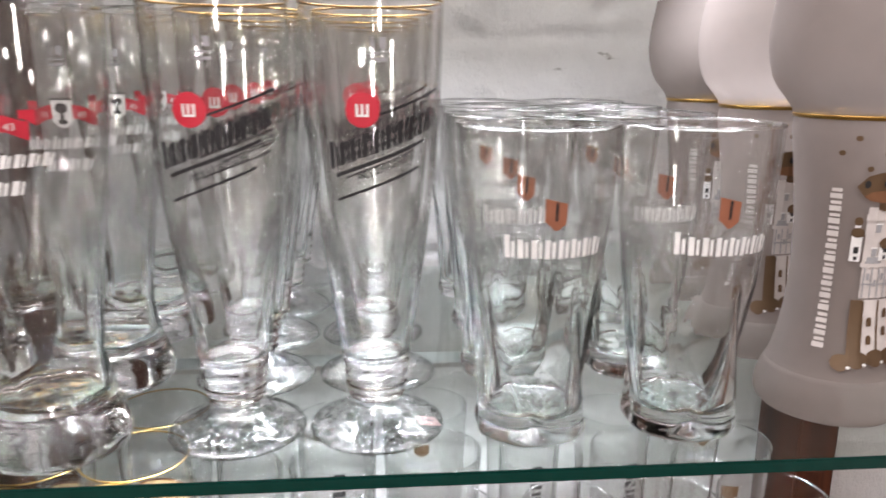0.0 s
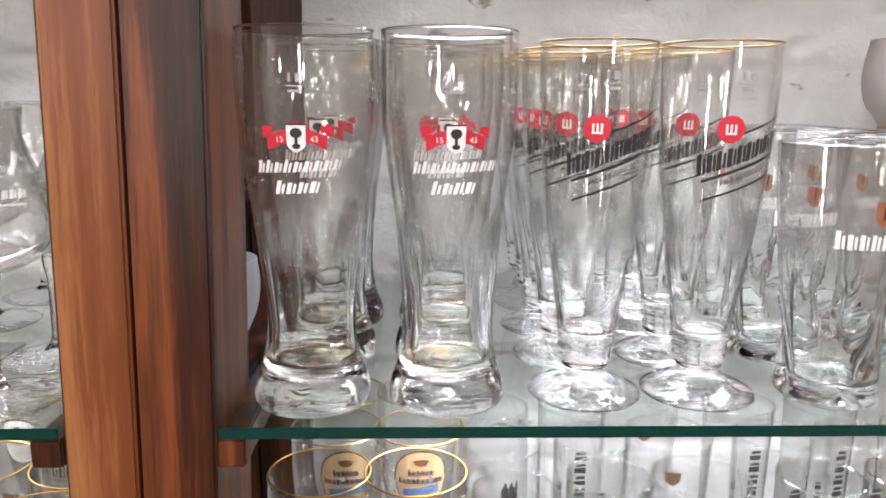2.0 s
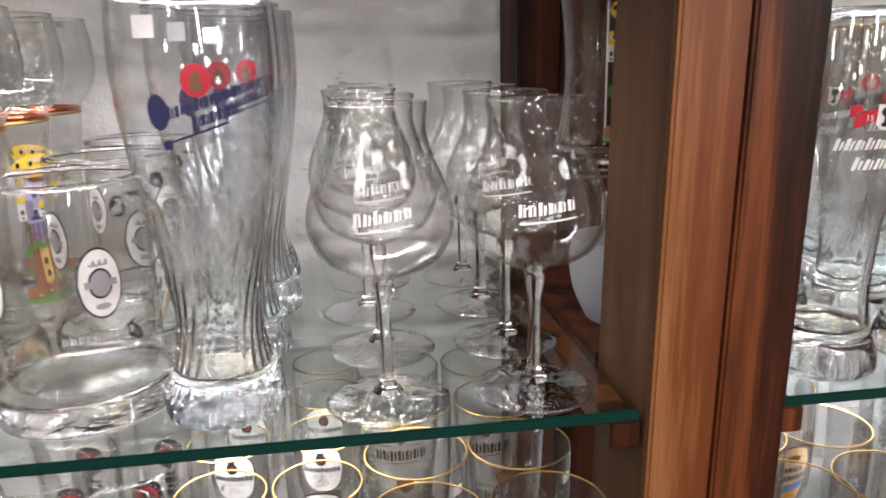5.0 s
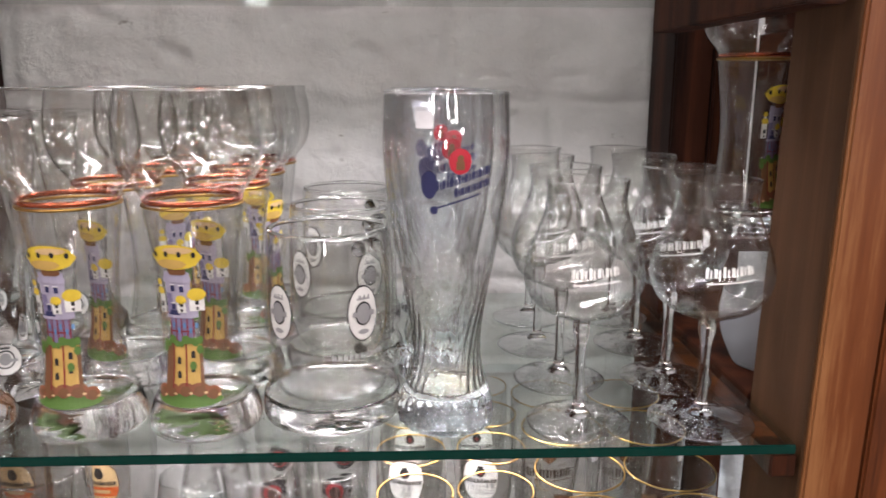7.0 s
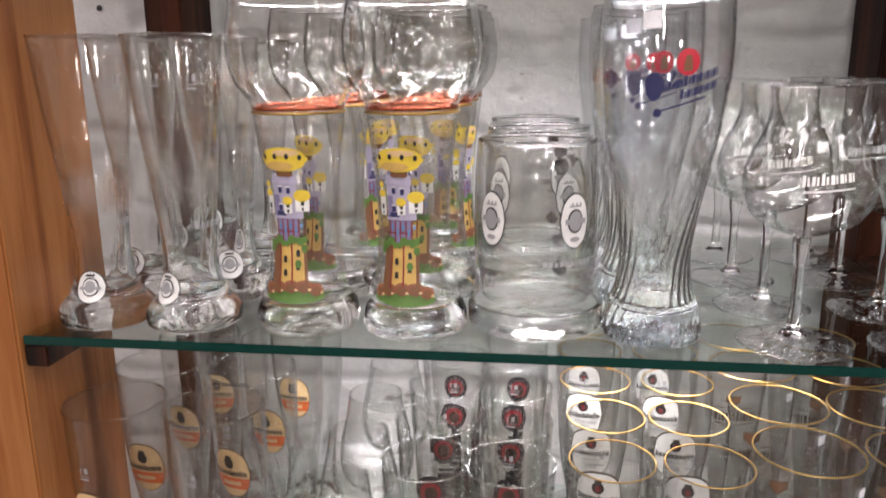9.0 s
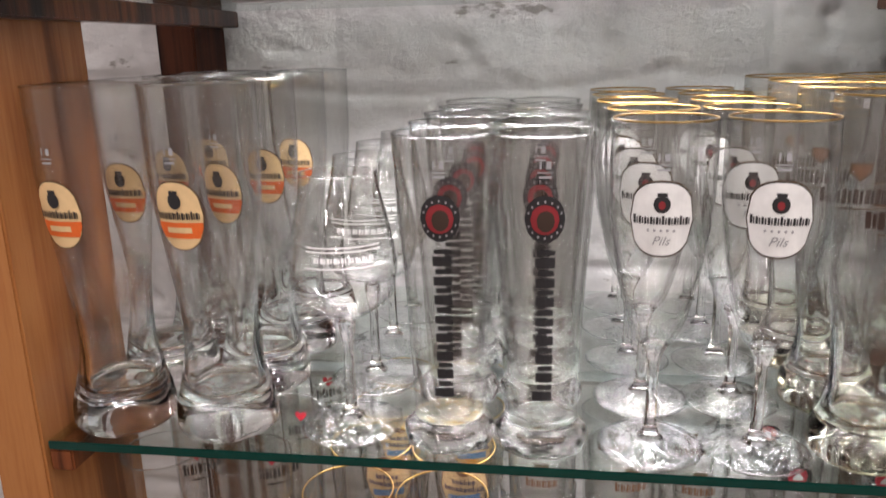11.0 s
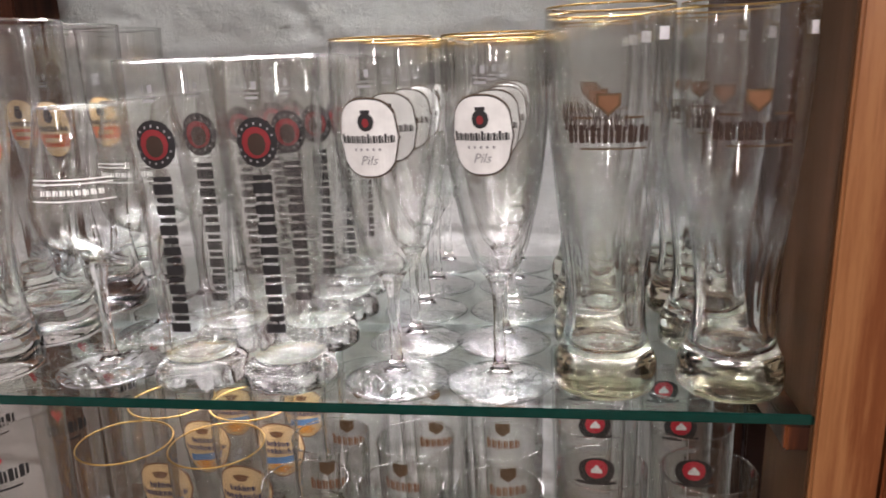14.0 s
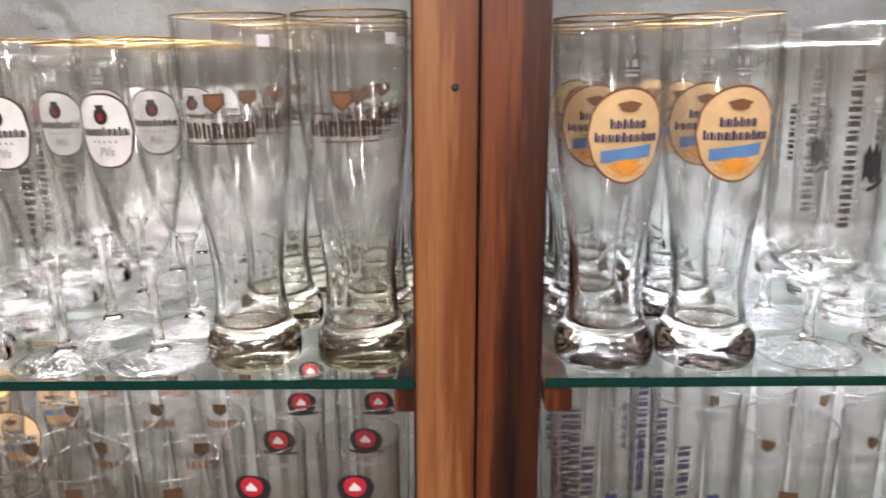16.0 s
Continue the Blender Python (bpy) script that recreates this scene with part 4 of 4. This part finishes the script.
def sunrise_weizen(h=0.257):
    r = curve(((0, 0.0355), (0.006, 0.0378), (0.022, 0.0372), (0.032, 0.0310), (0.055, 0.0280), (0.085, 0.0285), (0.13, 0.0340), (0.18, 0.0395), (0.22, 0.0420), (h, 0.0424)))
    t = weizen("tall wheat beer glass with oval cream badge and gold rim", "cream-badge wheat beer glasses", r, 0.030, h, lip=False, mod=lambda a, z: 1 + 0.035 * max(0, 1 - abs(z - 0.085) / 0.060) * cos(7 * a + z * 12))
    part("rim", ring("rim", 0.0415, h + 0.0005, 0.0007, GOLD), t, "thin gold rim")
    p = Print(r, 0.177)
    sunrise_badge(p)
    fill_marks(p, 0.044)
    p.put(t, {"badge": "oval cream badge", "badge_band": "blue ribbon across the badge"})
    return t


def emblem_goblet():
    def marks(t, r):
        p = Print(r, 0.160)
        p.strip("emblem", BLACK, -0.010, 0.010, lambda u: 0.010 + 0.004 * sin(u * 900), lambda u: -0.012 + 0.003 * sin(u * 700), 0, 14, 2)
        p.box("emblem", BLACK, 0.006, -0.018, 0.022, 0.003, 0, slant(0.3))
        fill_marks(p, 0.040)
        p.put(t, {"emblem": "black emblem print"})
    return stemmed("large clear stemmed goblet with black emblem", "emblem goblets",
                   ((0.060, 0.0080), (0.066, 0.0200), (0.078, 0.0330), (0.10, 0.0390), (0.14, 0.0400), (0.20, 0.0385), (0.245, 0.0375)), 0.060, 0.0415, marks)


def straight_glass(label, group, h, r0, r1, paint):
    r = curve(((0, r0 - 0.002), (0.004, r0), (h * 0.5, (r0 + r1) / 2), (h, r1)))
    t = thing("tumbler", label, "beer glass", group)
    part("bowl", lathe("bowl", shell(r, 0.012, h, 0.0020, 20), GLASS, 44), t)
    part("base", lathe("base", solid(r, 0, 0.0114, 6), SOLID, 44), t, "solid glass base")
    part("rim", ring("rim", r1 - 0.0005, h + 0.0005, 0.0008, SOLID), t, "rounded glass lip")
    paint(t, r)
    return t


def heart_print(t, r):
    p = Print(r, 0.250)
    k = slant(0.30)
    p.blocks("lettering", BLACK, 0.004, 0, 5, 0.044, 0.0115, 0, (), k, 0.2, 21)
    p.strip("heart", RED, -0.0065, 0.0065, lambda u: 0.0175 + 0.0035 * abs(sin(u * 480)), lambda u: 0.0085 + 1.2 * abs(u), 1, 8, 2)
    p.box("lettering", GREY, 0.006, -0.012, 0.026, 0.0018, 0, k)
    p.put(t, {"heart": "red heart print", "lettering": "slanted black lettering"})


def upright_print(mat, seed, n, t, r):
    p = Print(r, 0.150)
    p.blocks("lettering", mat, 0.0, -0.006, n, 0.150, 0.0115, 0, (), upright_turn, 0.25, seed)
    p.blocks("lettering", mat, 0.01, 0.014, n // 2, 0.060, 0.0055, 0, (), upright_turn, 0.25, seed + 1)
    p.put(t, {"lettering": "vertical printed lettering"})


def red_seal_print(t, r):
    p = Print(r, 0.232)
    p.oval("seal_edge", BLACK, 0, 0, 0.0160, 0.0130, 0)
    p.oval("seal", RED, 0, 0.0025, 0.0095, 0.0090, 1)
    p.strip("seal_mark", WHITE, -0.0045, 0.0045, lambda u: 0.0070 - 1.2 * abs(u), lambda u: -0.0010, 2, 6, 1)
    p.box("seal_edge", BLACK, 0, -0.0115, 0.034, 0.0026, 1)
    p.blocks("lettering", GREY, 0, -0.0240, 8, 0.030, 0.0045)
    p.put(t, {"seal": "round red seal with black edge"})


def grey_print(mat, seed, t, r):
    p = Print(r, 0.205)
    p.blocks("lettering", mat, 0, 0, 6, 0.034, 0.0090, 0, (0,), None, 0.25, seed)
    p.strip("shield", BRONZE, -0.0070, 0.0070, lambda u: 0.0230, lambda u: 0.0090 + 0.7 * abs(u), 0, 6, 2)
    p.put(t)


# upper shelf, first bay
rows(slim_weizen(), (-0.762, -0.681), 0.052, 0.084, 4, Z_UP, 1, 10, turns={(0, 0): 4, (1, 0): -24, (0, 1): -12, (1, 1): 20, (1, 2): -30})
rows(tower_glass(), (-0.579, -0.485), 0.058, 0.100, 4, Z_UP, 2, 7, -2, turns={(0, 0): -9, (1, 0): -12, (0, 1): -32, (1, 1): -26, (0, 2): 48, (1, 2): 60, (0, 3): 30})
rows(mug(), (-0.384,), 0.078, 0.118, 3, Z_UP, 3, 3)
rows(swirl_weizen(), (-0.289,), 0.056, 0.102, 4, Z_UP, 4, 4)
rows(tasting_goblet(), (-0.181, -0.079), 0.044, 0.094, 4, Z_UP, 5, 8, -10)
# upper shelf, second bay
rows(crest_weizen(), (0.138, 0.232), 0.050, 0.096, 4, Z_UP, 6, 6, skip=((0, 3),))
rows(pils_tulip(), (0.332, 0.415), 0.060, 0.081, 5, Z_UP, 7, 6)
rows(stout_tumbler(), (0.507, 0.600), 0.054, 0.093, 4, Z_UP, 8, 5, 6)
rows(tower_glass(True), (0.709,), 0.075, 0.112, 3, Z_UP, 9, 5, 10)
# lower shelf, first bay
rows(orange_weizen(), (-0.765, -0.669), 0.048, 0.090, 4, Z_LOW, 10, 8, -14, size=1.05)
rows(snifter(), (-0.562,), 0.054, 0.094, 4, Z_LOW, 11, 20, size=1.05)
rows(column_glass(), (-0.476, -0.402), 0.044, 0.080, 5, Z_LOW, 12, 5, size=1.05)
rows(badge_pils(), (-0.316, -0.236), 0.042, 0.086, 5, Z_LOW, 13, 5, -9, size=1.05)
rows(shield_weizen(), (-0.157, -0.066), 0.048, 0.091, 4, Z_LOW, 14, 5, -6, size=1.045)
# lower shelf, second bay
rows(sunrise_weizen(), (0.130, 0.211), 0.043, 0.091, 4, Z_LOW, 15, 6, 5, size=1.035)
rows(emblem_goblet(), (0.296,), 0.048, 0.092, 4, Z_LOW, 16, 10, 30)
rows(straight_glass("straight glass with dark vertical lettering", "vertical-lettered glasses", 0.262, 0.030, 0.036, partial(upright_print, BLACK, 31, 11)),
     (0.375, 0.555, 0.635), 0.050, 0.080, 4, Z_LOW, 17, 8)
rows(straight_glass("wide clear tumbler with faint grey print", "wide tumblers", 0.250, 0.033, 0.043, partial(grey_print, GREY, 33)),
     (0.462, 0.725), 0.056, 0.094, 4, Z_LOW, 18, 20)
# bottom shelf
rows(straight_glass("tall clear glass with red heart and slanted black lettering", "heart-print glasses", 0.300, 0.030, 0.036, heart_print),
     (-0.742, -0.658), 0.056, 0.088, 4, Z_BOT, 19, 6)
rows(sunrise_weizen(0.256), (-0.577, -0.490), 0.078, 0.088, 4, Z_BOT, 20, 6)
rows(straight_glass("clear tumbler with bronze shield and grey print", "shield tumblers", 0.235, 0.030, 0.037, partial(grey_print, BROWN, 35)),
     (-0.405, -0.322, -0.240), 0.060, 0.082, 4, Z_BOT, 21, 15)
rows(straight_glass("clear glass with black-edged red seal", "red-seal glasses", 0.262, 0.031, 0.036, red_seal_print),
     (-0.158, -0.076), 0.052, 0.082, 4, Z_BOT, 22, 5)
rows(straight_glass("clear glass with blue vertical lettering", "blue-lettered glasses", 0.300, 0.032, 0.037, partial(upright_print, NAVY, 41, 11)),
     (0.126, 0.211), 0.056, 0.082, 4, Z_BOT, 23, 8)
rows(straight_glass("clear tumbler with faint print", "plain tumblers", 0.270, 0.033, 0.041, partial(grey_print, GREY, 43)),
     (0.290, 0.380, 0.470, 0.560), 0.056, 0.092, 3, Z_BOT, 24, 25)
# on the ledge between the racks
rows(tower_glass(), (0.034,), 0.255, 0.10, 1, 1.524, 25, 0, 32, size=0.97)


def milky_cup():
    r = curve(((0, 0.027), (0.004, 0.030), (0.028, 0.0405), (0.052, 0.0445), (0.074, 0.0425)))
    t = thing("cup", "milky grey-white glass bowl standing behind the post", "cup", "cups")
    part("bowl", lathe("bowl", shell(r, 0.005, 0.074, 0.002, 16), CUP_WHITE, 36), t)
    part("base", lathe("base", solid(r, 0, 0.0046, 4), CUP_WHITE, 36), t)
    return t


rows(milky_cup(), (0.032,), 0.172, 0.1, 1, Z_UP, 26, 0)
# paper sticker left on a foot
sticker = tagged(new("price_sticker"), "small pinkish paper price sticker on a glass foot", "sticker")
part("paper", box_mesh("paper", -0.007, 0.007, -0.0045, 0.0045, 0.0, 0.0006, PINK_TAG, 0.0002), sticker)
part("print_bar", box_mesh("print_bar", -0.004, 0.004, -0.0008, 0.0008, 0.0006, 0.0008, GREY, 0), sticker)
sticker.matrix_basis = pose(0.4450, 0.0500, Z_UP + 0.0062, 10, 16, 22)
# top shelf
rows(straight_glass("plain clear tumbler on the top shelf", "top shelf tumblers", 0.15, 0.046, 0.050, lambda t, r: None),
     (-0.61, -0.45, -0.30, -0.165), 0.325, 0.16, 1, Z_TOP, 27, 10)
for x, y in SPOTS:
    t = tagged(new("ceiling_lamp"), "small round metal ceiling spot lamp", "lamp", "ceiling lamps")
    part("housing", lathe("housing", [(0, 0), (0.055, 0), (0.06, 0.01), (0.06, 0.045), (0, 0.045)], LAMP_METAL, 24), t)
    t.matrix_basis = pose(x, y, 2.654)
# housings of the added ceiling fill lights
for x in (-1.2, 0.0, 1.2):
    t = tagged(new("ceiling_panel_lamp"), "flat rectangular fill lamp added on the unseen ceiling", "lamp", "ceiling panels")
    part("housing", box_mesh("housing", x - 0.32, x + 0.32, -1.32, -0.98, 2.668, 2.699, LAMP_METAL), t)

for x, z, y in WALL_SPOTS:
    t = tagged(new("wall_lamp"), "small round metal spot lamp on a bracket", "lamp", "wall lamps")
    part("housing", lathe("housing", [(0, 0), (0.07, 0), (0.075, 0.02), (0.06, 0.06), (0, 0.07)], LAMP_METAL, 24), t).matrix_basis = pose(0, -0.02, 0, 90, 0, 0)
    part("bracket", box_mesh("bracket", -0.012, 0.012, -3.0 - y, -0.07, -0.012, 0.012, LAMP_METAL), t)
    t.matrix_basis = pose(x, y, z)
